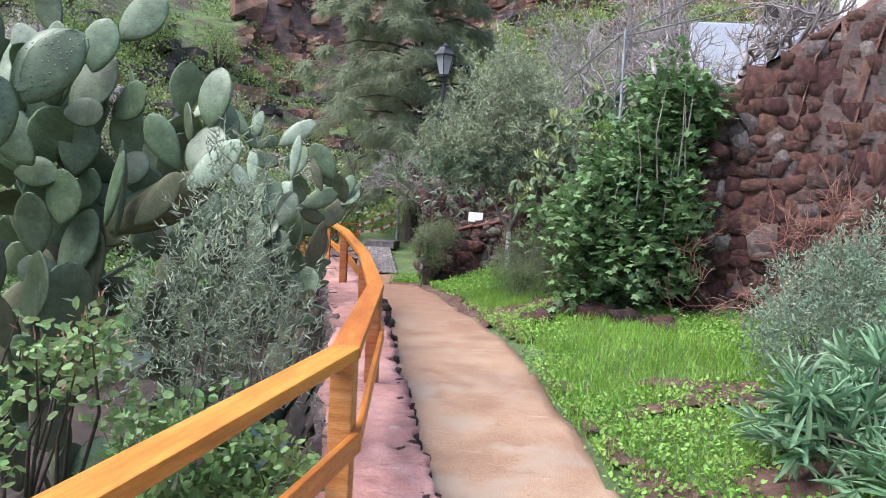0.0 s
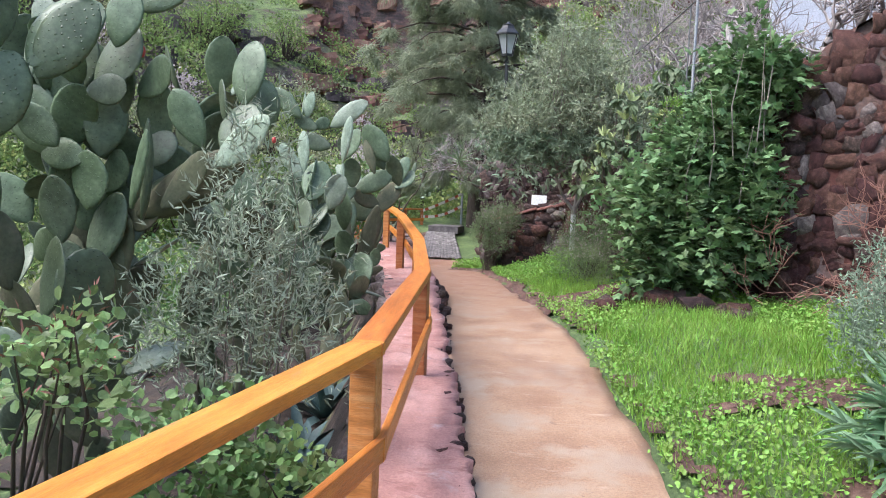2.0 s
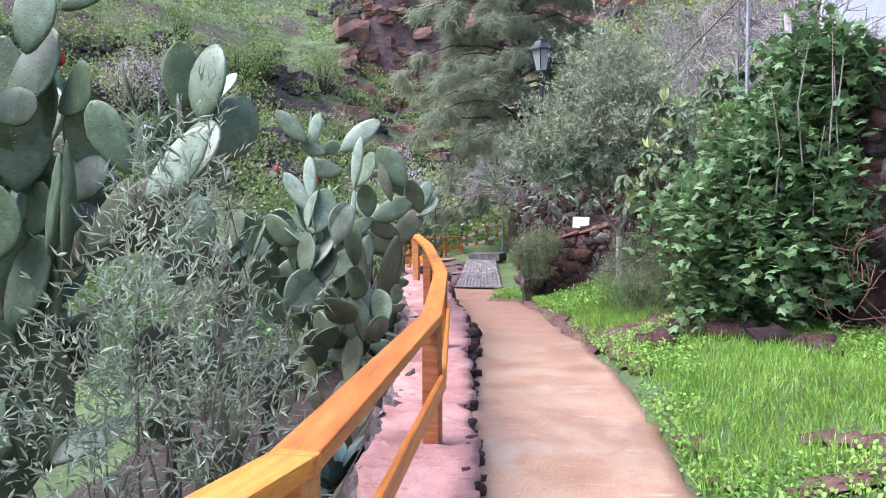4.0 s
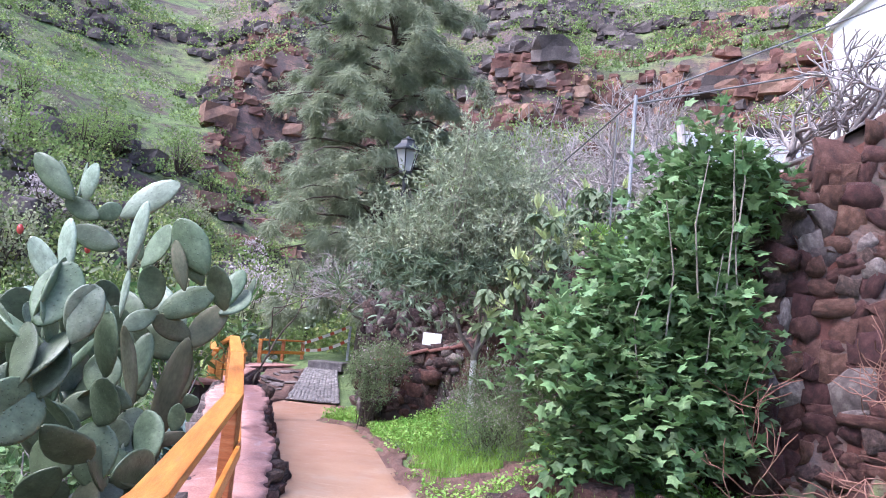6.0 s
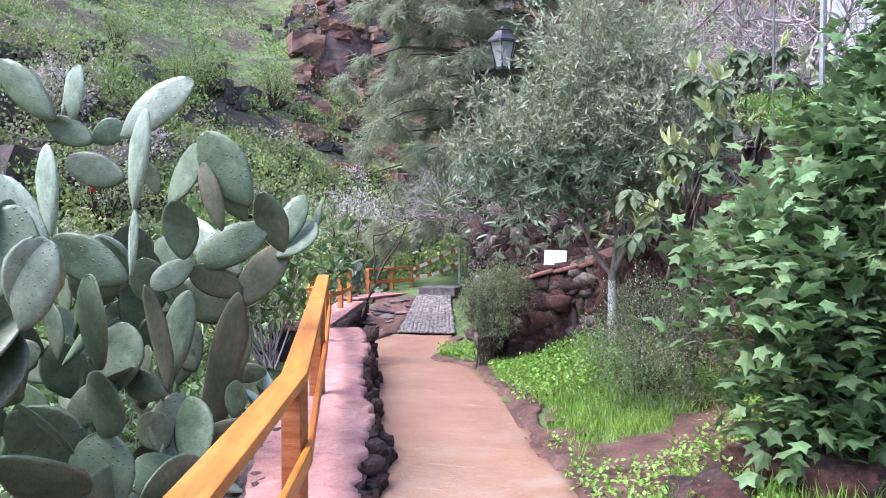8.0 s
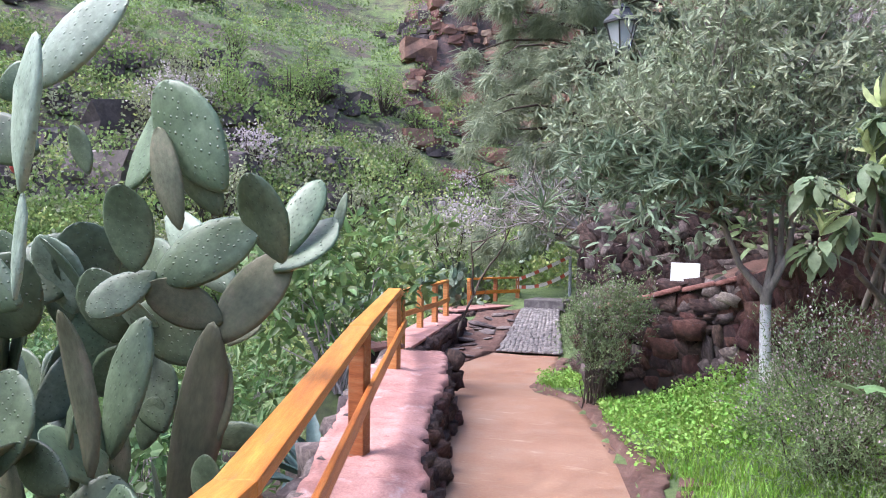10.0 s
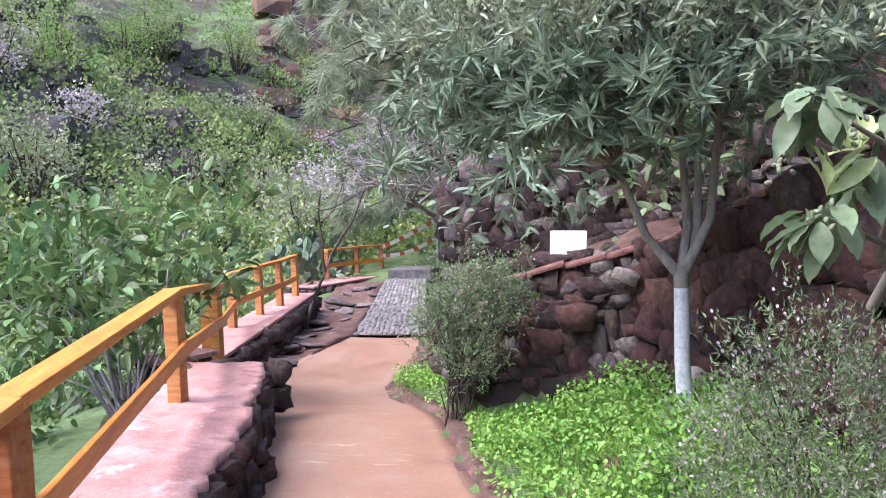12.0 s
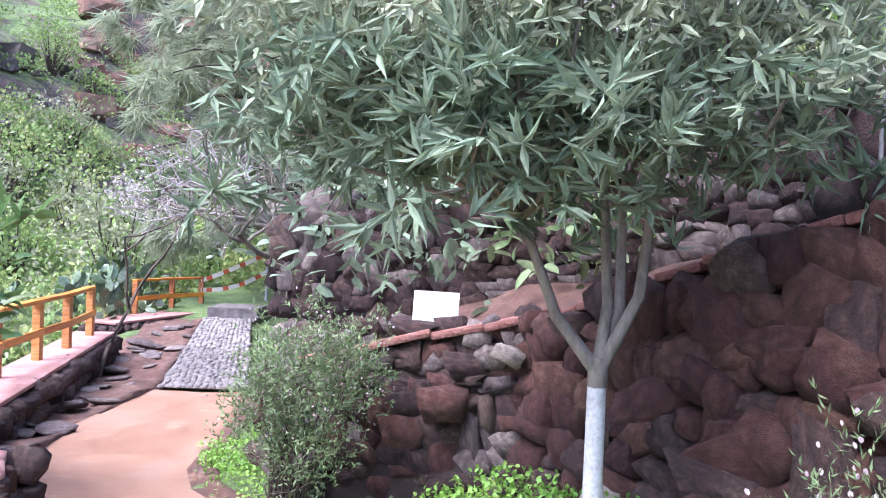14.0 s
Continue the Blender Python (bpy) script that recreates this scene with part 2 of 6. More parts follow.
GRASS = leaf_material("grass_blade", (0.14, 0.28, 0.03), (0.32, 0.50, 0.09), 0.5, 0.35)
CLOVER = leaf_material("clover_leaf", (0.13, 0.28, 0.035), (0.33, 0.50, 0.11), 0.5, 0.35)
HEATHLEAF = leaf_material("heath_leaf", (0.105, 0.15, 0.065), (0.26, 0.325, 0.16), 0.6, 0.4)
HEATHFLOWER = leaf_material("dusty_pink_heath_flower", (0.38, 0.29, 0.31), (0.56, 0.46, 0.48), 0.7, 0.25)
LAVENDER = leaf_material("silver_lavender_leaf", (0.18, 0.25, 0.16), (0.36, 0.43, 0.32), 0.6, 0.35)
EUPHORBIA = leaf_material("long_blue_green_leaf", (0.11, 0.22, 0.10), (0.27, 0.40, 0.24), 0.45, 0.35)
PINE = leaf_material("pine_needle", (0.19, 0.22, 0.135), (0.40, 0.44, 0.30), 0.7, 0.15, 0.4, scale=0.5)
DRAGON = leaf_material("dragon_leaf", (0.12, 0.18, 0.09), (0.26, 0.33, 0.18), 0.5, 0.3)
AGAVE = leaf_material("dark_agave_leaf", (0.045, 0.085, 0.075), (0.10, 0.15, 0.14), 0.5, 0.3, 0.0)
HILLBUSH = leaf_material("hill_bush_leaf", (0.13, 0.205, 0.06), (0.34, 0.445, 0.165), 0.8, 0.15, spec=0.1, scale=0.35)
HILLGREY = leaf_material("grey_green_scrub", (0.20, 0.22, 0.125), (0.43, 0.445, 0.29), 0.8, 0.15, spec=0.1, scale=0.35)
BLOSSOM = leaf_material("almond_blossom", (0.42, 0.36, 0.36), (0.62, 0.55, 0.55), 0.7, 0.2)
HILLDARK = leaf_material("dark_green_scrub", (0.105, 0.16, 0.055), (0.27, 0.345, 0.14), 0.8, 0.15, spec=0.1, scale=0.35)
HILLYELLOW = leaf_material("yellow_green_scrub", (0.25, 0.30, 0.09), (0.48, 0.52, 0.22), 0.8, 0.15, spec=0.1, scale=0.35)
LEFTLEAF = leaf_material("broad_bright_leaf", (0.065, 0.125, 0.04), (0.21, 0.30, 0.105), 0.45, 0.4)


def glass_material():
    m = bpy.data.materials.new("frosted_lamp_glass")
    m.use_nodes = True
    p = m.node_tree.nodes["Principled BSDF"]
    p.inputs["Base Color"].default_value = (0.85, 0.87, 0.88, 1)
    p.inputs["Roughness"].default_value, p.inputs["Transmission Weight"].default_value = 0.55, 0.7
    return m


GLASS = glass_material()


def ground_material():
    """Grass on gentle slopes, red-brown rock on steep ones, bare soil in patches."""
    m = bpy.data.materials.new("volcanic_hillside")
    m.use_nodes = True
    nt = m.node_tree
    p = nt.nodes["Principled BSDF"]
    geo = nt.nodes.new("ShaderNodeNewGeometry")
    pos = geo.outputs["Position"]
    sep = nt.nodes.new("ShaderNodeSeparateXYZ")
    nt.links.new(geo.outputs["Normal"], sep.inputs[0])
    n1, n2, n3 = noise_node(nt, pos, 0.16, 10, 0.72), noise_node(nt, pos, 0.8, 10, 0.75), noise_node(nt, pos, 14, 6, 0.7)
    green = ramp_node(nt, [(0.3, (0.05, 0.08, 0.028)), (0.44, (0.09, 0.135, 0.045)), (0.58, (0.14, 0.20, 0.065)), (0.72, (0.16, 0.14, 0.10))])
    nt.links.new(n2.outputs[0], green.inputs[0])
    rock = ramp_node(nt, [(0.28, (0.045, 0.036, 0.036)), (0.45, (0.10, 0.076, 0.072)), (0.56, (0.18, 0.105, 0.085)), (0.7, (0.27, 0.2, 0.165))])
    nt.links.new(n2.outputs[0], rock.inputs[0])
    add = nt.nodes.new("ShaderNodeMath")
    add.operation = "MULTIPLY_ADD"
    nt.links.new(n1.outputs[0], add.inputs[0])
    add.inputs[1].default_value = 0.55
    nt.links.new(sep.outputs[2], add.inputs[2])
    sub = nt.nodes.new("ShaderNodeMath")
    sub.operation = "MULTIPLY_ADD"
    nt.links.new(n2.outputs[0], sub.inputs[0])
    sub.inputs[1].default_value = 0.4
    nt.links.new(add.outputs[0], sub.inputs[2])
    mask = ramp_node(nt, [(0.36, (0, 0, 0)), (0.46, (1, 1, 1))])
    half = nt.nodes.new("ShaderNodeMath")
    half.operation = "MULTIPLY_ADD"
    half.inputs[1].default_value, half.inputs[2].default_value = 0.5, -0.195
    nt.links.new(sub.outputs[0], half.inputs[0])
    nt.links.new(half.outputs[0], mask.inputs[0])
    col = blend(nt, "MIX", mask.outputs[0], rock.outputs[0], green.outputs[0])
    # outcrops in level bands
    mp = nt.nodes.new("ShaderNodeMapping")
    mp.inputs["Scale"].default_value = (1, 1, 3.5)
    nt.links.new(pos, mp.inputs["Vector"])
    for sc, lo, hi, shade in ((0.14, 0.515, 0.57, (0.095, 0.062, 0.06)), (0.45, 0.54, 0.59, (0.055, 0.045, 0.038)), (1.6, 0.58, 0.64, (0.04, 0.05, 0.025))):
        nb = noise_node(nt, mp.outputs[0], sc, 9, 0.68)
        mk = ramp_node(nt, [(lo, (0, 0, 0)), (hi, (0.85, 0.85, 0.85))])
        nt.links.new(nb.outputs["Fac"], mk.inputs[0])
        far = nt.nodes.new("ShaderNodeMapRange")
        yy = nt.nodes.new("ShaderNodeSeparateXYZ")
        nt.links.new(pos, yy.inputs[0])
        far.inputs[1].default_value, far.inputs[2].default_value = 1.5, 5.0
        nt.links.new(yy.outputs[2], far.inputs[0])
        both = nt.nodes.new("ShaderNodeMath")
        both.operation = "MULTIPLY"
        nt.links.new(mk.outputs[0], both.inputs[0])
        nt.links.new(far.outputs[0], both.inputs[1])
        col = blend(nt, "MIX", both.outputs[0], col, shade)
    fine = ramp_node(nt, [(0.3, (0.6, 0.6, 0.6)), (0.7, (1.3, 1.3, 1.3))])
    nt.links.new(n3.outputs[0], fine.inputs[0])
    col = blend(nt, "MULTIPLY", 0.8, col, fine.outputs[0])
    nt.links.new(col, p.inputs["Base Color"])
    p.inputs["Roughness"].default_value = 0.95
    b = nt.nodes.new("ShaderNodeBump")
    b.inputs["Strength"].default_value, b.inputs["Distance"].default_value = 0.8, 0.3
    nt.links.new(n2.outputs[0], b.inputs["Height"])
    nt.links.new(b.outputs[0], p.inputs["Normal"])
    return m


HILLSIDE = ground_material()
HILLROCK = material("hill_lava_rock", (0.055, 0.044, 0.044), (0.11, 0.088, 0.085), (0.21, 0.175, 0.165), 0.5, 6, 0.95, 0.6, island=0.35, dist=0.1)
CLIFFROCK = material("rust_red_cliff_rock", (0.08, 0.05, 0.046), (0.20, 0.10, 0.075), (0.30, 0.2, 0.155), 0.3, 4, 0.95, 0.6, island=0.35, dist=0.1)
SOIL = material("red_brown_soil", (0.06, 0.03, 0.022), (0.115, 0.058, 0.044), (0.18, 0.11, 0.085), 5.0, 45, 0.95, 0.7, dist=0.03)


# ---- mesh helpers ----
def np_mesh(name, verts, faces, smooth=False):
    """A mesh from an array of vertices and one array of faces of equal size."""
    me = bpy.data.meshes.new(name)
    k = faces.shape[1]
    me.vertices.add(len(verts))
    me.vertices.foreach_set("co", np.ascontiguousarray(verts, dtype=np.float32).ravel())
    me.loops.add(faces.size)
    me.loops.foreach_set("vertex_index", faces.astype(np.int32).ravel())
    me.polygons.add(len(faces))
    me.polygons.foreach_set("loop_start", np.arange(0, faces.size, k, dtype=np.int32))
    me.update(calc_edges=True)
    me.validate()
    me.polygons.foreach_set("use_smooth", np.full(len(me.polygons), smooth))
    return me


def thing(name, label, category, group="", at=(0, 0, 0), kind=""):
    ob = new(name)
    ob.location = at
    ob.empty_display_size = 0.1
    return tagged(ob, label, category, group, kind)


def child(name, me, mat, parent, label="", kind=""):
    """One mesh object under a thing or a part; its mesh is in the parent's own space."""
    ob = new(name, me)
    if not me.materials:
        me.materials.append(mat)
    ob.parent = parent
    if label or kind:
        tagged(ob, label, kind=kind)
    return ob


def part(name, bm, mat, parent, label=""):
    me = bpy.data.meshes.new(name)
    bm.to_mesh(me)
    bm.free()
    return child(name, me, mat, parent, label)


def box(bm, size, m, bevel=0.0):
    r = bmesh.ops.create_cube(bm, size=1.0, matrix=m @ Matrix.Diagonal((*size, 1)))
    if bevel:
        edges = list({e for v in r["verts"] for e in v.link_edges})
        bmesh.ops.bevel(bm, geom=edges, offset=bevel, segments=2, affect="EDGES", profile=0.6)
    return bm


def lathe(bm, profile, m=Matrix(), sides=10):
    rings = [[bm.verts.new(m @ Vector((r * math.cos(a), r * math.sin(a), z))) for a in (2 * math.pi * i / sides for i in range(sides))] for r, z in profile]
    for a, b in zip(rings, rings[1:]):
        for i in range(sides):
            bm.faces.new((a[i], a[(i + 1) % sides], b[(i + 1) % sides], b[i]))
    bm.faces.new(rings[0][::-1])
    bm.faces.new(rings[-1])
    return bm


def unit(v):
    return v / np.maximum(np.linalg.norm(v, axis=-1, keepdims=True), 1e-9)


def tube_mesh(name, lines, sides=6, smooth=True):
    """Tapered tubes along lines of (points, radii)."""
    V, F, base = [], [], 0
    ang = np.arange(sides) * 2 * np.pi / sides
    for pts, rad in lines:
        pts, rad = np.asarray(pts, float), np.asarray(rad, float)
        d = unit(np.gradient(pts, axis=0))
        ref = np.where(np.abs(d[:, 2:3]) > 0.9, [[1.0, 0, 0]], [[0, 0, 1.0]])
        a = unit(np.cross(d, ref))
        b = np.cross(d, a)
        ring = pts[:, None] + rad[:, None, None] * (np.cos(ang)[None, :, None] * a[:, None] + np.sin(ang)[None, :, None] * b[:, None])
        n = len(pts)
        V.append(ring.reshape(-1, 3))
        i, j = np.meshgrid(np.arange(n - 1), np.arange(sides), indexing="ij")
        j2 = (j + 1) % sides
        F.append(np.stack([i * sides + j, i * sides + j2, (i + 1) * sides + j2, (i + 1) * sides + j], -1).reshape(-1, 4) + base)
        base += n * sides
    return np_mesh(name, np.concatenate(V), np.concatenate(F), smooth)


# leaf outlines: along, across, lift; and their faces
LANCE = (np.array([(0, 0, 0), (0.35, 0.5, 0.06), (0.4, 0, 0), (0.35, -0.5, 0.06), (1, 0, -0.05)]), np.array([(0, 2, 1), (0, 3, 2), (1, 2, 4), (2, 3, 4)]))
OVAL = (np.array([(0, 0, 0), (0.25, 0.42, 0.07), (0.7, 0.46, 0.07), (1, 0, 0), (0.7, -0.46, 0.07), (0.25, -0.42, 0.07), (0.5, 0, 0)]),
        np.array([(0, 6, 1), (1, 6, 2), (2, 6, 3), (3, 6, 4), (4, 6, 5), (5, 6, 0)]))
BLADE = (np.array([(0, -0.5, 0), (0, 0.5, 0), (0.55, 0.35, 0.06), (0.55, -0.35, 0.06), (1, 0, -0.12)]), np.array([(0, 1, 2), (0, 2, 3), (3, 2, 4)]))
QUAD = (np.array([(0, 0, 0), (0.5, 0.5, 0.08), (1, 0, 0), (0.5, -0.5, 0.08)]), np.array([(0, 1, 2), (0, 2, 3)]))
STRAP = (np.array([(0, -0.3, 0), (0, 0.3, 0), (0.3, -0.5, 0.05), (0.3, 0.5, 0.05), (0.7, -0.42, 0.02), (0.7, 0.42, 0.02), (1, 0, -0.12), (0.3, 0, 0), (0.7, 0, -0.04)]),
         np.array([(0, 1, 7), (0, 7, 2), (1, 3, 7), (2, 7, 4), (7, 8, 4), (7, 3, 8), (3, 5, 8), (4, 8, 6), (8, 5, 6)]))


def lobed_outline():
    tips = [(-140, 0.6), (-100, 0.42), (-60, 0.86), (-32, 0.5), (0, 1.0), (32, 0.5), (60, 0.86), (100, 0.42), (140, 0.6)]
    v = [(0.0, 0.0, 0.0)]
    for a, r in tips:
        v.append((0.28 + r * math.cos(radians(a)) * 0.68, r * math.sin(radians(a)) * 0.68, -0.10 * r))
    return np.array(v + [(0.3, 0, 0.03)]), np.array([(i, i + 1, 10) for i in range(1, 9)] + [(9, 0, 10), (0, 1, 10)])


LOBED = lobed_outline()


def ribbed_outline():
    """A broad arching leaf, pleated along its side veins."""
    v, f = [(0, 0, 0)], []
    ts = [0.1, 0.22, 0.34, 0.46, 0.58, 0.7, 0.82, 0.92]
    for i, t in enumerate(ts):
        w = 0.5 * math.sin(math.pi * t ** 1.15) ** 0.8
        z = 0.12 * t - 0.42 * t * t
        e = 0.05 + (0.022 if i % 2 else -0.012)
        v += [(t, -w, z + e), (t, 0, z), (t, w, z + e)]
    v.append((1.0, 0, -0.32))
    f += [(0, 2, 1), (0, 3, 2)]
    for i in range(len(ts) - 1):
        a, b = 1 + 3 * i, 4 + 3 * i
        f += [(a, a + 1, b + 1), (a, b + 1, b), (a + 1, a + 2, b + 2), (a + 1, b + 2, b + 1)]
    a, n = 1 + 3 * (len(ts) - 1), len(v) - 1
    f += [(a, a + 1, n), (a + 1, a + 2, n)]
    return np.array(v), np.array(f)


RIBBED = ribbed_outline()


def leaf_mesh(name, outline, P, D, L, W, rng, droop=0.0, flat=0.5):
    """One mesh of many leaves at P along D; flat: how far they turn their faces to the sky."""
    t, f = outline
    n = len(P)
    D = unit(D + np.array([0, 0, -droop]))
    up = unit(rng.normal(size=(n, 3)) * (1 - flat) + np.array([0, 0, flat * 1.6]))
    S = unit(np.cross(up, D))
    N = np.cross(D, S)
    L, W = np.broadcast_to(L, (n,)), np.broadcast_to(W, (n,))
    V = P[:, None] + (t[None, :, 0:1] * L[:, None, None]) * D[:, None] + (t[None, :, 1:2] * W[:, None, None]) * S[:, None] + (t[None, :, 2:3] * L[:, None, None]) * N[:, None]
    F = f[None] + (np.arange(n) * len(t))[:, None, None]
    return np_mesh(name, V.reshape(-1, 3), F.reshape(-1, f.shape[1]), outline is STRAP or outline is RIBBED)


def sphere_dirs(n, rng, up=0.0):
    d = rng.normal(size=(n, 3))
    d[:, 2] += up
    return unit(d)


def grow(rng, start, heading, length, radius, depth, splits=3, spread=0.6, shrink=0.68, bend=0.25, lift=0.15, steps=5, thin=0.75):
    """A branching skeleton: the tubes, and the ends of the twigs with their headings."""
    lines, tips = [], []

    def go(p, d, ln, r, k):
        pts, rad = [p], [r]
        for i in range(steps):
            d = unit(d + rng.normal(size=3) * bend * 0.5 + np.array([0, 0, lift * 0.3]))
            p = p + d * ln / steps
            pts.append(p)
            rad.append(max(r * (1 - 0.4 * (i + 1) / steps), 0.004))
            if k <= 1:
                tips.append((p, d))
        lines.append((pts, rad))
        if k > 0:
            for _ in range(splits if k > 1 else splits + 1):
                s = unit(d + rng.normal(size=3) * spread)
                go(pts[-1 - int(rng.integers(0, 2))], s, ln * shrink * rng.uniform(0.8, 1.2), rad[-1] * thin, k - 1)

    go(np.array(start, float), unit(np.array(heading, float)), length, radius, depth)
    return lines, np.array([t[0] for t in tips]), np.array([t[1] for t in tips])


def around(rng, tips, dirs, per, reach):
    """Leaf places strewn along twigs."""
    P = np.repeat(tips, per, axis=0) + rng.normal(size=(len(tips) * per, 3)) * reach
    D = unit(np.repeat(dirs, per, axis=0) * 0.7 + rng.normal(size=(len(tips) * per, 3)) * 0.75)
    return P, D


# ---- the lie of the land ----
def curve(*pts):
    a = np.array(pts, float)
    return lambda y: np.interp(y, a[:, 0], a[:, 1])


path_z = curve((-8, -0.02), (0, 0.0), (4, 0.02), (7, 0.06), (10, 0.0), (12.5, -0.05), (14.5, -0.14), (16, -0.3), (18, -0.45), (20.2, -0.5), (25.6, -0.2), (27, 0.0), (40, 1.2))
path_l = curve((-8, 3.3), (0, 2.75), (3.35, 2.5), (4.04, 2.32), (5.34, 2.03), (7.68, 1.55), (10, 1.0), (11.5, 0.45), (13.5, -0.2), (14.5, -0.7), (16.6, -1.5), (18, -1.75), (20.2, -1.74))
path_r = curve((-8, 4.3), (0, 3.75), (3.6, 3.43), (5.05, 3.2), (6.85, 2.9), (7.8, 2.75), (9.3, 2.36), (10.8, 1.95), (12, 1.65), (13, 1.32), (14, 0.98), (14.7, 0.75), (15.5, 0.2), (16.2, -0.05), (18.1, -0.25), (20.2, -0.55))
wall_z = curve((-8, 0.1), (2.7, 0.15), (5.4, 0.12), (8.2, 0.17), (10.5, 0.30), (13.0, 0.36), (14.3, 0.36))
# how far the pink top stands back from the foot of the wall
set_back = curve((2, 0.04), (5, 0.05), (8, 0.11), (10, 0.16), (12, 0.14), (13.5, 0.07), (14.3, 0.03))
wall_w = curve((-8, 1.6), (-1.6, 1.5), (0.5, 1.0), (3, 0.6), (7, 0.7), (10.5, 0.85), (12.7, 0.88), (14.3, 0.75))
ramp_l = curve((20.2, -1.74), (25.6, -2.68))
ramp_r = curve((20.2, -0.55), (25.6, -1.75))
# foot of the terrace walls that close the garden on its uphill side: x, y, foot z, top z
TERRACE = np.array([(-0.9, 27, 0.0, 1.4), (0.35, 20.0, -0.4, 1.1), (0.55, 17.2, -0.3, 1.0), (0.9, 14.75, 0.15, 0.84), (2.45, 14.15, 0.25, 1.25), (3.15, 13.0, 0.3, 1.7), (4.2, 11.4, 0.28, 2.3), (5.05, 9.65, 0.25, 2.95), (7.0, 8.9, 0.45, 4.3), (9.5, 8.0, 0.6, 4.9), (16, 6, 0.8, 5.2)])


def terrace_at(x, y):
    """Signed distance behind the terrace line (positive uphill), and foot and top heights there."""
    best = np.full(np.shape(x), 1e9)
    side, foot, top = np.zeros_like(best), np.zeros_like(best), np.zeros_like(best)
    for a, b in zip(TERRACE, TERRACE[1:]):
        d = b[:2] - a[:2]
        ln = np.hypot(*d)
        s = np.clip(((x - a[0]) * d[0] + (y - a[1]) * d[1]) / ln**2, 0, 1)
        dx, dy = x - a[0] - s * d[0], y - a[1] - s * d[1]
        dist = np.hypot(dx, dy)
        sgn = np.sign(d[0] * dy - d[1] * dx)
        near = dist < best
        best = np.where(near, dist, best)
        side = np.where(near, sgn * dist, side)
        foot = np.where(near, a[2] + s * (b[2] - a[2]), foot)
        top = np.where(near, a[3] + s * (b[3] - a[3]), top)
    return side, foot, top


def smooth01(t):
    t = np.clip(t, 0, 1)
    return t * t * (3 - 2 * t)


def fbm(x, y, seed=0.0, octaves=4):
    out, amp, k = np.zeros_like(x), 1.0, 1.0
    rng = np.random.default_rng(int(seed * 10) + 5)
    for _ in range(octaves):
        a, b, c, d = rng.uniform(0, 6.28, 4)
        u, v = x * math.cos(a) - y * math.sin(a), x * math.sin(a) + y * math.cos(a)
        out += amp * (np.sin(u * k + b + 1.7 * np.sin(v * k * 0.6 + c)) * np.cos(v * k * 0.9 + d + 1.3 * np.sin(u * k * 0.7)))
        amp, k = amp * 0.52, k * 2.03
    return out


def land(x, y):
    """Height of the ground."""
    x, y = np.asarray(x, float), np.asarray(y, float)
    pz, xl, xr = path_z(y), path_l(y), path_r(y)
    # the garden: path, lawn, then the terrace above
    side, foot, top = terrace_at(x, y)
    lawn = pz + 0.02 + (foot - pz) * smooth01((x - xr) / np.maximum(1.6 + side * 0, 0.5)) * 0.8 + 0.02 * fbm(x * 2, y * 2, 1.0)
    lawn = np.where(x < xr, pz - 0.03, lawn)
    bank = top - 0.12 + 0.22 * np.maximum(side, 0) + 0.15 * fbm(x * 0.6, y * 0.6, 2.0)
    bank = np.minimum(bank, top + 3.2 + 0.1 * fbm(x * 0.4, y * 0.4, 2.5))
    garden = np.where(side > 0, lawn + (bank - lawn) * smooth01(side / 0.35), lawn)
    # the ravine on the other side of the low wall
    edge = np.where(y < 14.4, xl - wall_w(y), np.where(y < 24, xl - 1.5, xl - 2.0))
    drop = np.maximum(edge - x, 0)
    ravine = pz - 0.75 * smooth01(drop / 0.5) - 1.6 * smooth01(drop / 9) + 0.1 * fbm(x, y, 3.0) * smooth01(drop)
    near = np.where(x < edge, ravine, garden)
    near = np.where((y > 20.2) & (x > ramp_r(y)), np.maximum(garden, near), near)
    # hills round the head of the ravine
    cx, cy = x - 2.5, y - 5.0
    r = np.hypot(cx, cy)
    az = np.degrees(np.arctan2(cx, cy))
    start = np.interp(az, [-180, -95, -60, -38, -26, -19, -15, -8, 0, 12, 30, 60, 100, 180], [60, 40, 30, 31, 36, 43, 43, 40, 36, 32, 28, 26, 40, 60])
    slope = np.interp(az, [-180, -60, -38, -26, -19, -15, -8, 0, 12, 30, 60, 180], [0.45, 0.6, 0.66, 0.60, 0.66, 0.60, 0.60, 0.62, 0.62, 0.62, 0.55, 0.45])
    start = start + 3.0 * fbm(x * 0.05, y * 0.05, 4.0)
    over = np.maximum(r - start + 12, 0)
    hill = slope * (np.sqrt(over**2 + 18.0**2) - 18.0)
    hill = hill + 1.3 * fbm(x * 0.11, y * 0.11, 5.0) * smooth01((r - start) / 15) + 0.45 * fbm(x * 0.4, y * 0.4, 6.0) * smooth01((r - start) / 10)
    # the red bluff and the ledges
    bluff = 9.0 * smooth01((az + 24) / 7) * smooth01((-3 - az) / 7) * smooth01((r - start - 27 - 2.5 * fbm(x * 0.15, y * 0.15, 15.0)) / 3)
    shelf = 5.0 * smooth01((az + 8) / 9) * smooth01((45 - az) / 10) * smooth01((r - start - 20 - 2 * fbm(x * 0.12, y * 0.12, 16.0)) / 4)
    hill = hill + 1.25 * bluff + 1.1 * shelf
    step = 3.4
    k = hill / step + 0.35 * fbm(x * 0.06, y * 0.06, 7.0)
    fr = k - np.floor(k)
    hill = hill + step * 0.32 * (smooth01((fr - 0.55) / 0.3) - fr) * smooth01((r - start) / 12)
    return near + np.maximum(hill, 0)


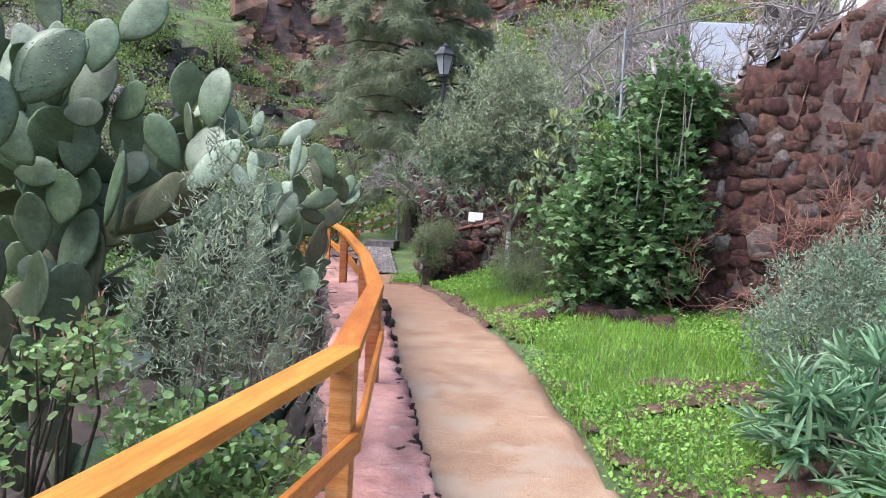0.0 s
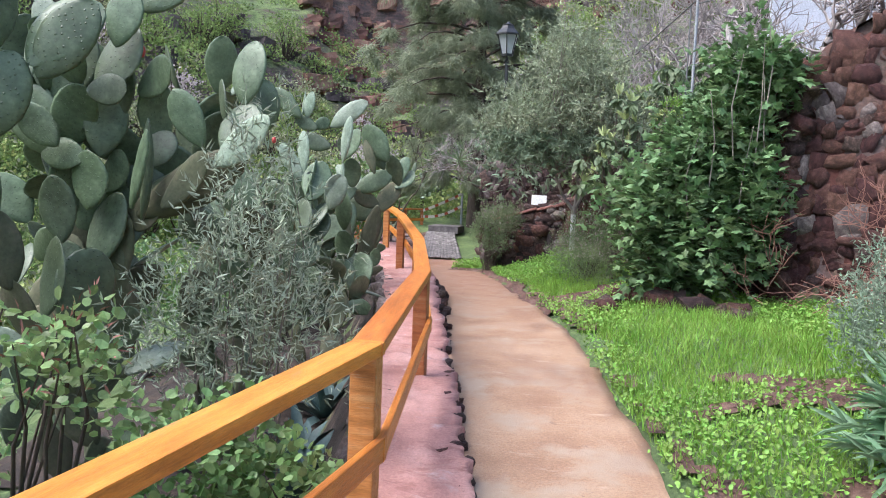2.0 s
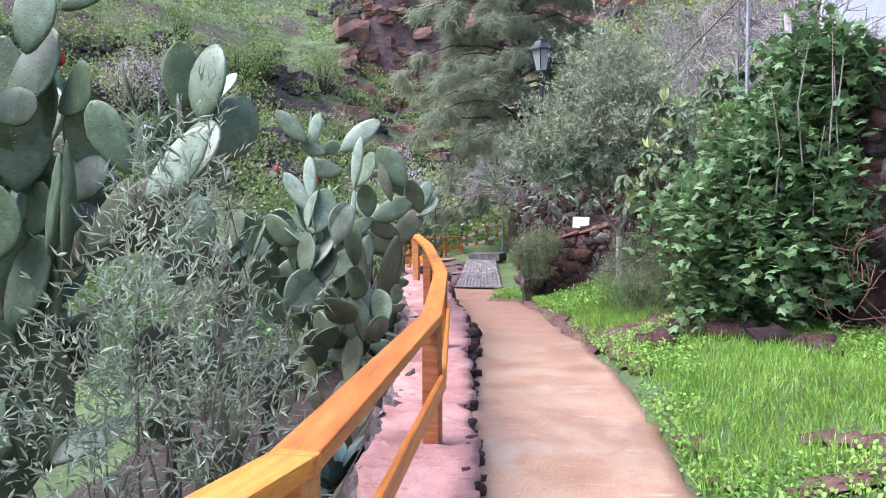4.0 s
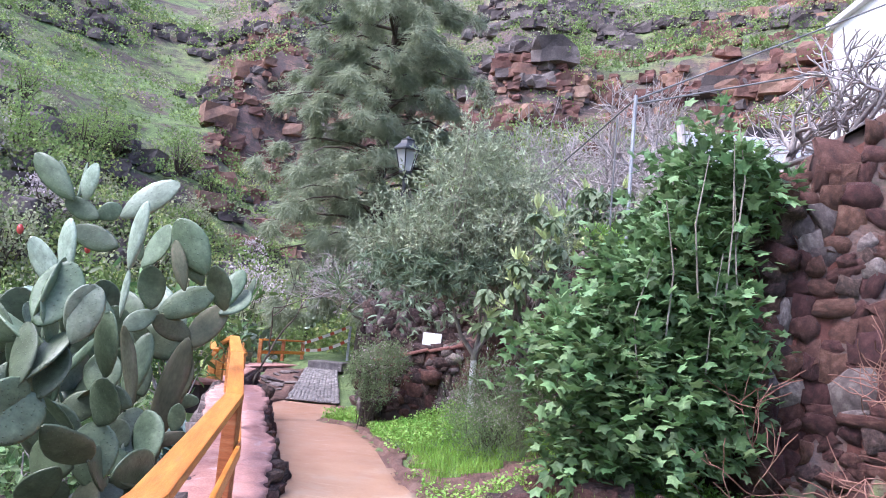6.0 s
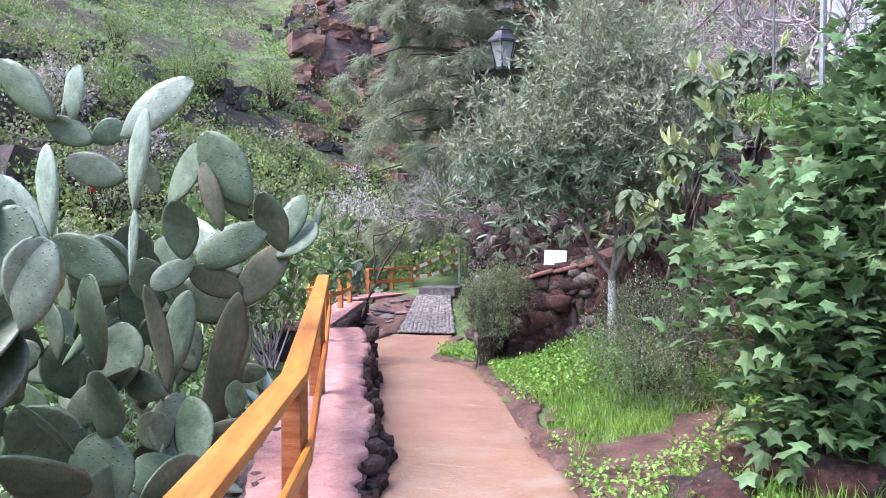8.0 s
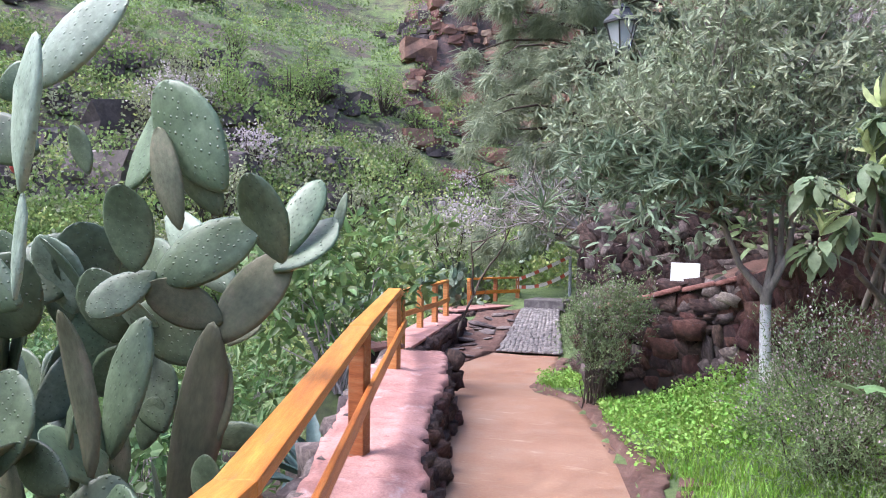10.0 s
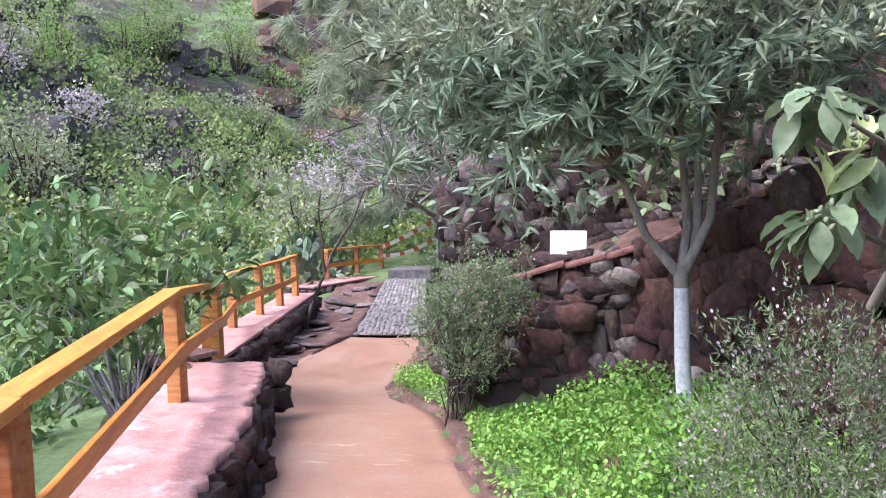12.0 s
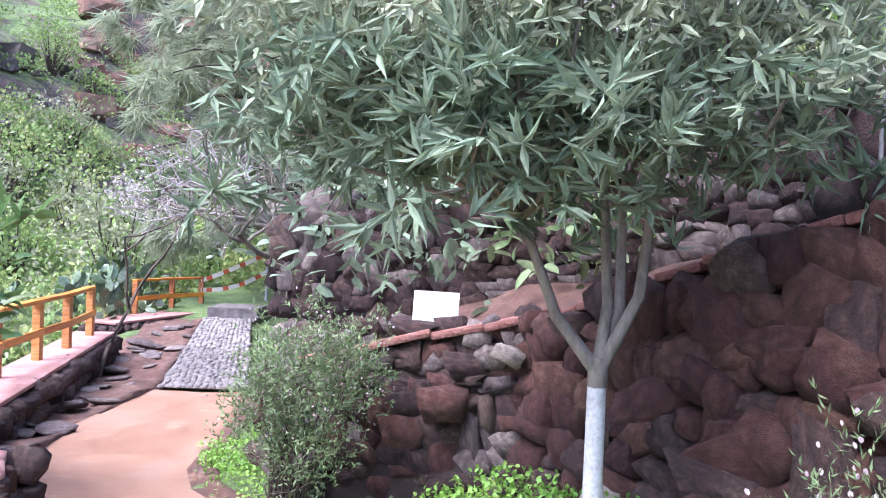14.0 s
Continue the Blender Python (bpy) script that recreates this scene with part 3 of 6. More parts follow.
def grid_axis(lo, hi, fine_lo, fine_hi, fine, growth=1.06, most=3.0):
    a = list(np.arange(fine_lo, fine_hi + 1e-6, fine))
    for sign, end in ((1, hi), (-1, lo)):
        s, p = fine, a[-1] if sign > 0 else a[0]
        while (p < end) if sign > 0 else (p > end):
            s = min(s * growth, most)
            p += sign * s
            a = a + [p] if sign > 0 else [p] + a
    return np.array(a)


def height_sheet(name, gx, gy, zf):
    X, Y = np.meshgrid(gx, gy)
    V = np.stack([X, Y, zf(X, Y)], -1).reshape(-1, 3)
    n, m = X.shape
    i, j = np.meshgrid(np.arange(n - 1), np.arange(m - 1), indexing="ij")
    F = np.stack([i * m + j, i * m + j + 1, (i + 1) * m + j + 1, (i + 1) * m + j], -1).reshape(-1, 4)
    return np_mesh(name, V, F, True)


def structure(name, me, mat, label, category="ground"):
    ob = new(name, me)
    me.materials.append(mat)
    return tagged(ob, label, category, kind="structure")


structure("ground", height_sheet("ground", grid_axis(-170, 170, -7, 9, 0.2), grid_axis(-60, 230, -5, 27, 0.2), land), HILLSIDE,
          "green volcanic hillside with dark rock bands round a ravine")


def strip(name, ys, left, right, top, thick, n=8, rough=0.0, seed=0.0):
    """A slab that follows the walk: its top surface and its sides."""
    V, F = [], []
    u = np.linspace(0, 1, n)
    for y in ys:
        x = left(y) + (right(y) - left(y)) * u
        z = top(np.full(n, y), x) + rough * fbm(x * 9, np.full(n, y) * 9, seed, 3)
        V += [(x[0], y, z[0] - thick)] + list(zip(x, [y] * n, z)) + [(x[-1], y, z[-1] - thick)]
    V = np.array(V)
    m = n + 2
    i, j = np.meshgrid(np.arange(len(ys) - 1), np.arange(m - 1), indexing="ij")
    F = np.stack([i * m + j, i * m + j + 1, (i + 1) * m + j + 1, (i + 1) * m + j], -1).reshape(-1, 4)
    return np_mesh(name, V, F, True)


jag = lambda f, amp, seed: (lambda y: f(y) + amp * float(fbm(np.array([y * 3.1]), np.array([seed]), seed)[0]))
structure("path", strip("path", np.arange(-6, 20.21, 0.1), lambda y: path_l(y) - 0.12, jag(path_r, 0.035, 1.0), lambda y, x: path_z(y) + 0.012 * fbm(x * 2.2, y * 1.1, 8.0) + 0.006, 0.12, 14),
          CONCRETE, "ochre poured concrete footpath with a worn, wet surface", "path")

# low wall beside the path: pink rendered top on a dark rubble body
low_wall = thing("low_wall", "low rubble wall with a rough pink rendered top", "wall", kind="structure")
wall_ys = np.arange(-6, 14.31, 0.04)
w_left = jag(lambda y: path_l(y) - wall_w(y), 0.05, 2.0)
w_right_soft = jag(lambda y: path_l(y) - set_back(y), 0.04, 3.0)
w_right = lambda y: w_right_soft(y) + 0.03 * float(fbm(np.array([y * 17.0]), np.array([0.7]), 4.0)[0])
child("coping", strip("coping", wall_ys, w_left, w_right, lambda y, x: wall_z(y) + 0.014 * fbm(x * 5, y * 5, 9.0) + 0.009 * fbm(x * 19, y * 19, 9.5), 0.06, 16, 0.006, 3.0), PINK, low_wall, "rough pink rendered coping")
child("core", strip("core", wall_ys, lambda y: w_left(y) + 0.05, lambda y: w_right(y) - 0.06, lambda y, x: wall_z(y) - 0.05 + 0 * x, 1.2, 3), DARKMORTAR, low_wall)


def stone_variants(count, seed, rough=0.25, square=0.66, smooth=True):
    """Rounded irregular stones of unit size, 24 quads each."""
    out = []
    rng = np.random.default_rng(seed)
    bm = bmesh.new()
    bmesh.ops.create_cube(bm, size=1.0)
    bmesh.ops.subdivide_edges(bm, edges=bm.edges[:], cuts=1, use_grid_fill=True)
    V = np.array([v.co[:] for v in bm.verts])
    F = np.array([[v.index for v in f.verts] for f in bm.faces])
    bm.free()
    R = unit(V) * 0.56
    for i in range(count):
        W = R * (1 - square) + V * square + rng.normal(size=V.shape) * rough * 0.35
        out.append(np_mesh("stone", W, F, smooth))
    return out


STONES = {}


def stone(parent, place, size, turn, mat, seed, name="stone"):
    """A stone of its own on shared mesh data."""
    key = (mat.name, seed % 10)
    if key not in STONES:
        me = stone_variants(1, seed % 10 + 11, *((0.2, 0.4) if mat is COBBLE else (0.2, 0.6) if mat is REDSTONE else ()))[0]
        me.materials.append(mat)
        STONES[key] = me
    ob = new(name, STONES[key])
    ob.parent = parent
    ob.matrix_local = Matrix.LocRotScale(place, Euler(turn), size)
    return ob


def coursed_wall(parent, x0, y0, x1, y1, foot0, foot1, top0, top1, size, rng, mats, lean=0.12, proud=0.0, skip=0.0):
    """Rubble stones in loose courses over the face from one end to the other."""
    ln = math.hypot(x1 - x0, y1 - y0)
    dx, dy = (x1 - x0) / ln, (y1 - y0) / ln
    nx, ny = dy, -dx
    yaw = math.atan2(dy, dx)
    z, k = 0.0, 0
    while z < max(top0 - foot0, top1 - foot1):
        h = size * rng.uniform(0.5, 1.2)
        s = -rng.uniform(0, 0.3)
        while s < ln:
            w = size * rng.uniform(0.6, 1.5) * (1.5 if rng.random() < 0.12 else 1.0)
            c = min(max((s + w / 2) / ln, 0), 1)
            foot, top = foot0 + (foot1 - foot0) * c, top0 + (top1 - top0) * c
            if foot + z + h * 0.5 < top + 0.05 and rng.random() > skip:
                hh = h * rng.uniform(0.8, 1.7)
                back = lean * z - proud + size * rng.uniform(0.12, 0.34)
                cs = min(s + w / 2, ln)
                stone(parent, (x0 + dx * cs - nx * back, y0 + dy * cs - ny * back, foot + z + h / 2 + rng.normal() * 0.03),
                      (w * 1.02, size * rng.uniform(0.8, 1.1), hh * 1.04), (rng.normal() * 0.15, rng.normal() * 0.3, yaw + rng.normal() * 0.15),
                      mats[int(rng.choice(len(mats), p=None)) if len(mats) > 1 else 0], int(rng.integers(0, 1000)))
            s += w * 0.92
        z += h * 0.88
        k += 1


# ---- wooden railing on the low wall ----
def beam(name, a, b, wide, high, mat, parent, label="", bevel=0.008):
    """A squared timber from a to b."""
    a, b = Vector(a), Vector(b)
    d = b - a
    m = Matrix.Translation((a + b) / 2) @ d.to_track_quat("X", "Z").to_matrix().to_4x4()
    me = bpy.data.meshes.new(name)
    bm = box(bmesh.new(), (d.length, wide, high), Matrix(), bevel)
    bm.to_mesh(me)
    bm.free()
    ob = child(name, me, mat, parent, label)
    ob.matrix_local = m
    return ob


def fence(posts, height, parent, lower=True, size=0.1):
    """Posts at (x, y, foot z), a flat top rail from post to post and a lower rail on the path side."""
    for x, y, z in posts:
        beam("post", (x, y, z - 0.08), (x, y, z + height - 0.05), size, size, POSTWOOD, parent)
    for (x0, y0, z0), (x1, y1, z1) in zip(posts, posts[1:]):
        d = Vector((x1 - x0, y1 - y0, 0)).normalized()
        e = d * 0.03
        beam("top_rail", (x0 - e.x, y0 - e.y, z0 + height - 0.022), (x1 + e.x, y1 + e.y, z1 + height - 0.022), 0.125, 0.05, WOOD, parent)
        if lower:
            n = Vector((d.y, -d.x, 0)) * (size / 2 + 0.016)
            beam("lower_rail", (x0 + n.x - e.x, y0 + n.y - e.y, z0 + height * 0.47), (x1 + n.x + e.x, y1 + n.y + e.y, z1 + height * 0.47), 0.032, 0.095, WOOD, parent)


railing = thing("wooden_railing", "orange varnished wooden railing on the low pink wall", "railing")
RAIL = [(1.68, -1.6, 0.90), (1.9, 0.5, 0.90), (2.12, 2.72, 0.91), (1.72, 5.4, 0.88), (1.04, 8.19, 0.91), (0.25, 10.5, 1.065), (-0.66, 13.03, 1.113)]
fence([(x, y, z - 0.75) for x, y, z in RAIL] + [(-1.72, 15.6, 0.14)], 0.75, railing)

# ---- further walls and fences along the ravine ----
def rubble_body(name, corners, foot, top, thick, label):
    """A low rubble wall along the given line, with a pink top."""
    th = thing(name, label, "wall", kind="structure")
    pts = np.array(corners, float)
    for (x0, y0), (x1, y1) in zip(pts, pts[1:]):
        ln = math.hypot(x1 - x0, y1 - y0)
        bm = box(bmesh.new(), (ln + 0.05, thick, top - foot), pose((x0 + x1) / 2, (y0 + y1) / 2, (foot + top) / 2, 0, 0, math.degrees(math.atan2(y1 - y0, x1 - x0))), 0.03)
        part("core", bm, DARKMORTAR, th)
        bm = box(bmesh.new(), (ln + 0.1, thick + 0.1, 0.05), pose((x0 + x1) / 2, (y0 + y1) / 2, top + 0.02, 0, 0, math.degrees(math.atan2(y1 - y0, x1 - x0))), 0.015)
        part("coping", bm, PINK, th, "pink rendered coping")
    return th


second_wall = rubble_body("second_wall", [(-2.1, 15.3), (-3.4, 22.0)], -0.75, -0.04, 0.5, "low dark rubble wall with pink coping")
third_wall = rubble_body("third_wall", [(-4.3, 24.4), (-3.2, 27.3)], -0.75, -0.16, 0.7, "dark rubble wall below a wooden fence")
side_wall = rubble_body("side_wall", [(-1.55, 14.75), (-1.95, 14.9)], -0.8, 0.27, 0.5, "short pink topped wall behind the railing")
far_fence = thing("wooden_fence", "orange wooden fence on the second low wall", "fence")
fence([(-1.9, 15.75, 0.0), (-2.8, 18.1, 0.0), (-2.95, 19.3, 0.0), (-3.05, 20.3, 0.0), (-3.3, 21.6, 0.0)], 0.76, far_fence)
corner_fence = thing("wooden_fence", "orange wooden fence beside the stepped ramp", "fence")
fence([(-4.19, 25.8, -0.14), (-3.76, 26.8, -0.14), (-3.29, 27.4, -0.14)], 0.74, corner_fence)

# cobbled ramp with a slab step at its head
ramp = thing("ramp", "grey cobbled ramp climbing from the concrete path", "ramp", kind="structure")
ramp_z = curve((20.2, -0.46), (25.6, -0.12))
child("bed", strip("bed", np.arange(20.2, 25.7, 0.2), ramp_l, ramp_r, lambda y, x: ramp_z(y) + 0 * x, 0.5, 4), GREYSTONE, ramp)
slab = part("step_slab", box(bmesh.new(), (1.05, 0.9, 0.25), pose(-2.1, 26.05, -0.02, 0, 0, -4), 0.02), COBBLE, ramp, "grey stone step slab")

# ---- terrace walls ----
rs = np.random.default_rng(21)
red_wall = thing("red_wall", "tall red lava rubble retaining wall", "wall", kind="structure")
sign_wall = thing("sign_wall", "dark dry stone wall under the olive tree", "wall", kind="structure")
bank_wall = thing("bank_wall", "bank of big dark red boulders under a red earth cap", "wall", kind="structure")
back_wall = thing("back_wall", "dark rubble wall behind the trees", "wall", kind="structure")


def backing(parent, a, b, mat, depth=0.3, lean=0.12, lift=0.0):
    """A leaning slab of mortar behind the stones, its top between the two heights."""
    bm = bmesh.new()
    d = Vector((b[0] - a[0], b[1] - a[1])).normalized()
    n = Vector((-d.y, d.x))
    q = []
    for p in (a, b):
        h = p[3] - p[2] + lift
        for off, z in ((-0.05, p[2] - 0.3), (lean * h, p[2] + h), (lean * h + depth, p[2] + h), (depth, p[2] - 0.3)):
            q.append(bm.verts.new((p[0] + n.x * off, p[1] + n.y * off, z)))
    for i in range(4):
        bm.faces.new((q[i], q[(i + 1) % 4], q[4 + (i + 1) % 4], q[4 + i]))
    bm.faces.new(q[:4])
    bm.faces.new(q[4:])
    bmesh.ops.recalc_face_normals(bm, faces=bm.faces[:])
    part("core", bm, mat, parent)


T = [tuple(p) for p in TERRACE]
for k, par, mor in ((0, back_wall, DARKMORTAR), (1, back_wall, DARKMORTAR), (2, back_wall, DARKMORTAR), (3, sign_wall, DARKMORTAR), (4, bank_wall, REDMORTAR), (5, bank_wall, REDMORTAR),
                    (6, bank_wall, REDMORTAR), (7, red_wall, REDMORTAR), (8, red_wall, REDMORTAR), (9, red_wall, REDMORTAR)):
    backing(par, T[k], T[k + 1], mor)

# ---- street lamp ----
def street_lamp(x, y, foot, top):
    th = thing("street_lamp", "black iron lamp post with a frosted glass lantern", "lamp", at=(x, y, foot))
    h = top - foot
    part("pole", lathe(bmesh.new(), [(0.09, 0), (0.09, 0.5), (0.05, 0.6), (0.045, h - 1.05), (0.07, h - 1.0), (0.03, h - 0.95), (0.03, h - 0.85)]), IRON, th)
    part("glass", lathe(bmesh.new(), [(0.14, h - 0.84), (0.27, h - 0.36)], pose(0, 0, 0, 0, 0, 30), 6), GLASS, th, "frosted lantern glass")
    for i in range(6):
        a = radians(30 + 60 * i)
        part("bar", tube([(0.145 * math.cos(a), 0.145 * math.sin(a), h - 0.85), (0.275 * math.cos(a), 0.275 * math.sin(a), h - 0.36)], 0.014), IRON, th)
    part("hood", lathe(bmesh.new(), [(0.33, h - 0.36), (0.33, h - 0.32), (0.2, h - 0.2), (0.16, h - 0.12), (0.17, h - 0.1), (0.06, h - 0.05), (0.02, h)], pose(0, 0, 0, 0, 0, 30), 6), IRON, th)
    part("base_ring", lathe(bmesh.new(), [(0.16, h - 0.88), (0.16, h - 0.83)], pose(0, 0, 0, 0, 0, 30), 6), IRON, th)


def tube(pts, r, sides=6):
    bm = bmesh.new()
    a, b = Vector(pts[0]), Vector(pts[-1])
    m = Matrix.Translation(a) @ (b - a).to_track_quat("Z", "Y").to_matrix().to_4x4()
    return lathe(bm, [(r, 0), (r, (b - a).length)], m, sides)


street_lamp(0.47, 20.04, 1.2, 5.74)

# ---- rope barrier ----
barrier = thing("barrier", "red and white tape strung to a grey post", "barrier")
part("post", tube([(-1.93, 28.0, -0.2), (-1.93, 28.0, 1.2)], 0.045), STEEL, barrier, "grey metal post")


def tape(a, b, sag, n):
    a, b = np.array(a), np.array(b)
    for i in range(n):
        p = []
        for t in (i / n, (i + 1) / n):
            p.append(a + (b - a) * t - np.array([0, 0, sag * 4 * t * (1 - t)]))
        beam("tape", p[0], p[1], 0.012, 0.095, TAPE_RED if i % 3 == 1 else TAPE_WHITE, barrier, bevel=0)


tape((-3.29, 27.35, 0.52), (-1.95, 27.95, 1.18), 0.03, 12)
tape((-3.29, 27.35, 0.32), (-1.95, 27.95, 0.74), 0.14, 12)

# ---- sign on the stone wall ----
sign = thing("sign_board", "blank white sign board standing behind the stone wall", "sign", at=(1.87, 14.5, 0.955))
part("panel", box(bmesh.new(), (0.285, 0.022, 0.29), pose(0, 0, 0.275, -8, 1, -6), 0.006), SIGNWHITE, sign)
for lx in (-0.1, 0.1):
    part("leg", box(bmesh.new(), (0.025, 0.02, 0.16), pose(lx, 0.02, 0.1, -8, 0, -6), 0.004), STEEL, sign)

# ---- house on the upper terrace ----
house = thing("house", "white flat-roofed house behind a pale blue-grey parapet", "house")
def house_box(name, size, place, turn, mat, label=""):
    return part(name, box(bmesh.new(), size, pose(*place, 0, 0, turn), 0.04), mat, house, label)
house_box("parapet", (6.6, 0.3, 3.4), (10.9, 24.6, 5.8), 3, PARAPET, "pale blue-grey parapet wall")
house_box("wall", (6.5, 5.0, 9.0), (18.0, 29.6, 9.5), 3, HOUSEWHITE)
house_box("roof", (6.9, 5.4, 0.25), (18.0, 29.6, 14.1), 3, HOUSEWHITE)
house_box("low_wall", (1.6, 0.3, 2.0), (10.4, 26.9, 6.9), 3, HOUSEWHITE, "low white wall behind the parapet")

# ---- poles and cables ----
def pole(name, a, b, r, mat, label, cat="pole"):
    th = thing(name, label, cat)
    part("shaft", tube([a, b], r, 8), mat, th)
pole("metal_pole", (4.13, 11.2, 1.6), (4.13, 11.2, 4.2), 0.02, STEEL, "pale galvanised pole above the fig bush")
pole("metal_pole", (4.33, 14.0, 2.0), (4.33, 14.0, 4.75), 0.013, WIRE, "thin grey pole of the pergola")
pole("wooden_stake", (4.5, 9.95, 2.4), (4.4, 10.15, 3.6), 0.04, PALEBARK, "pale wooden stake in the bush", "stake")
pole("cable", (4.13, 11.2, 4.15), (9.5, 14.0, 7.4), 0.011, WIRE, "thin grey sagging pergola wire", "cable")
pole("cable", (4.13, 11.2, 4.16), (2.6, 18.0, 3.6), 0.01, WIRE, "thin grey sagging pergola wire", "cable")
pole("cable", (4.13, 11.2, 4.1), (9.5, 12.5, 5.8), 0.011, WIRE, "thin grey sagging pergola wire", "cable")


# ---- prickly pears ----
def pad_mesh(name, bend, seed, rough=0.012):
    """An obovate flattened pad of length 1, foot at the origin, growing along z, thin in y."""
    rng = np.random.default_rng(seed)
    nu, nv = 10, 12
    V = [(0, 0, 0)]
    for i in range(1, nu):
        t = 0.5 - 0.5 * math.cos(math.pi * i / nu)
        w = 0.325 * math.sin(math.pi * t ** 1.2) ** 0.54 * (1 + 0.05 * math.sin(3 * t + seed))
        th = 0.055 * (1 - 0.55 * t) * math.sin(math.pi * min(t * 1.02, 1)) ** 0.35
        for j in range(nv):
            a = 2 * math.pi * j / nv
            c, s = math.cos(a), math.sin(a)
            V.append((w * math.copysign(abs(c) ** 0.9, c) + rng.normal() * rough * 0.3, th * s + bend * (t - 0.3) ** 2 + rng.normal() * rough * 0.4, t))
    V.append((0, bend * 0.49, 1.0))
    F = [(0, 1 + (j + 1) % nv, 1 + j) for j in range(nv)]
    Q = [(1 + i * nv + j, 1 + i * nv + (j + 1) % nv, 1 + (i + 1) * nv + (j + 1) % nv, 1 + (i + 1) * nv + j) for i in range(nu - 2) for j in range(nv)]
    top = 1 + (nu - 1) * nv
    F2 = [(top - nv + j, top - nv + (j + 1) % nv, top) for j in range(nv)]
    me = bpy.data.meshes.new(name)
    me.from_pydata(V, [], F + Q + F2)
    for p in me.polygons:
        p.use_smooth = True
    return me


PADS = {}
for kind_name, pad_mat in (("green", CACTUS), ("pale", CACTUS_PALE), ("old", CACTUS_OLD)):
    PADS[kind_name] = [pad_mesh("pad", b, i) for i, b in enumerate((0.0, 0.16, -0.14, 0.28, -0.08))]
    for me in PADS[kind_name]:
        me.materials.append(pad_mat)


def add_pad(parent, foot, heading, face, length, kind, k, width=1.0):
    """A pad from foot along heading that turns its flat side towards face."""
    z = Vector(heading).normalized()
    y = Vector(face) - z * Vector(face).dot(z)
    y = y.normalized() if y.length > 1e-4 else z.orthogonal().normalized()
    x = y.cross(z)
    m = Matrix((x, y, z)).transposed().to_4x4()
    ob = new("pad", PADS[kind][k % 5])
    ob.parent = parent
    ob.matrix_local = Matrix.Translation(foot) @ m @ Matrix.Diagonal((length * width, length, length, 1))
    return ob


def at_ground(x, y, sink=0.0):
    return (x, y, float(land(np.array([x]), np.array([y]))[0]) - sink)




def standing_pear(label, base, seed, stems, rise, levels, size, most_x=9.0, most_y=99.0):
    """A prickly pear on corky trunks of old pads, branching above."""
    rng = np.random.default_rng(seed)
    th = thing("prickly_pear", label, "cactus", "prickly pears", at=base)

    def go(p, d, ln, k):
        face = rng.normal(size=3)
        face[2] *= 0.3
        face[1] -= 0.6
        end = np.array(p) + np.array(d) * ln + np.array(base)
        if end[0] > most_x or end[1] > most_y:
            return
        add_pad(th, p, d, face, ln, "pale" if rng.random() < 0.2 and k == 0 else "green", int(rng.integers(0, 5)), rng.uniform(0.85, 1.2))
        if k > 0:
            z = unit(np.array(d, float))
            f = unit(face - z * (face @ z))
            side = np.cross(f, z)
            for a in rng.choice([-1.0, -0.5, 0.1, 0.6, 1.1], int(rng.integers(2, 4)), replace=False):
                q = np.array(p) + z * ln * (0.62 + 0.32 * math.cos(a)) + side * ln * 0.34 * math.sin(a)
                go(q, unit(z * 0.55 + side * math.sin(a) * 0.9 + rng.normal(size=3) * 0.35 + np.array([0, 0, 0.4])), size * rng.uniform(0.8, 1.15), k - 1)

    for sx, sy in stems:
        p, d = np.array([sx, sy, -0.05]), unit(np.array([rng.normal() * 0.2, rng.normal() * 0.2, 1.0]))
        z = 0.0
        while z < rise:
            ln = size * rng.uniform(0.9, 1.2)
            add_pad(th, p, d, rng.normal(size=3) * np.array([1, 1, 0.3]), ln, "old", int(rng.integers(0, 5)), 0.8)
            if z > 0.3 and rng.random() < 0.8:
                go(p + d * ln * 0.6, unit(np.array([rng.normal(), rng.normal() - 0.4, 0.7])), size, 1)
            p = p + d * ln * 0.86
            d = unit(d + rng.normal(size=3) * 0.28 + np.array([0, 0, 0.3]))
            z += ln * 0.8
        for _ in range(2):
            go(p, unit(d + rng.normal(size=3) * 0.45), size, levels)
    return th


def front_pads(th, rows, y, seed, depth):
    """The pads that stand out, by foot and tip in x and z, width, and whether they are waxy."""
    rng = np.random.default_rng(seed)
    bx, by, bz = th.location
    for i, (x0, z0, x1, z1, w, waxy) in enumerate(rows):
        yy = y + ((i * 0.37) % 1 - 0.5) * depth
        d = Vector((x1 - x0, rng.uniform(-0.12, 0.12), z1 - z0))
        add_pad(th, (x0 - bx, yy - by, z0 - bz), d, (rng.normal() * 0.25, -1, 0.15), d.length, ("green", "pale", "old")[waxy], i, w)


def deep_pads(th, rows, seed):
    """Pads by foot and tip in x and z, width, skin, and how far along the walk they stand."""
    rng = np.random.default_rng(seed)
    bx, by, bz = th.location
    for i, (x0, z0, x1, z1, w, skin, y, *tip_y) in enumerate(rows):
        d = Vector((x1 - x0, tip_y[0] - y if tip_y else rng.uniform(-0.08, 0.08), z1 - z0))
        add_pad(th, (x0 - bx, y - by, z0 - bz), d, (rng.normal() * 0.2, -1, 0.1), d.length, ("green", "pale", "old")[skin], i, w)


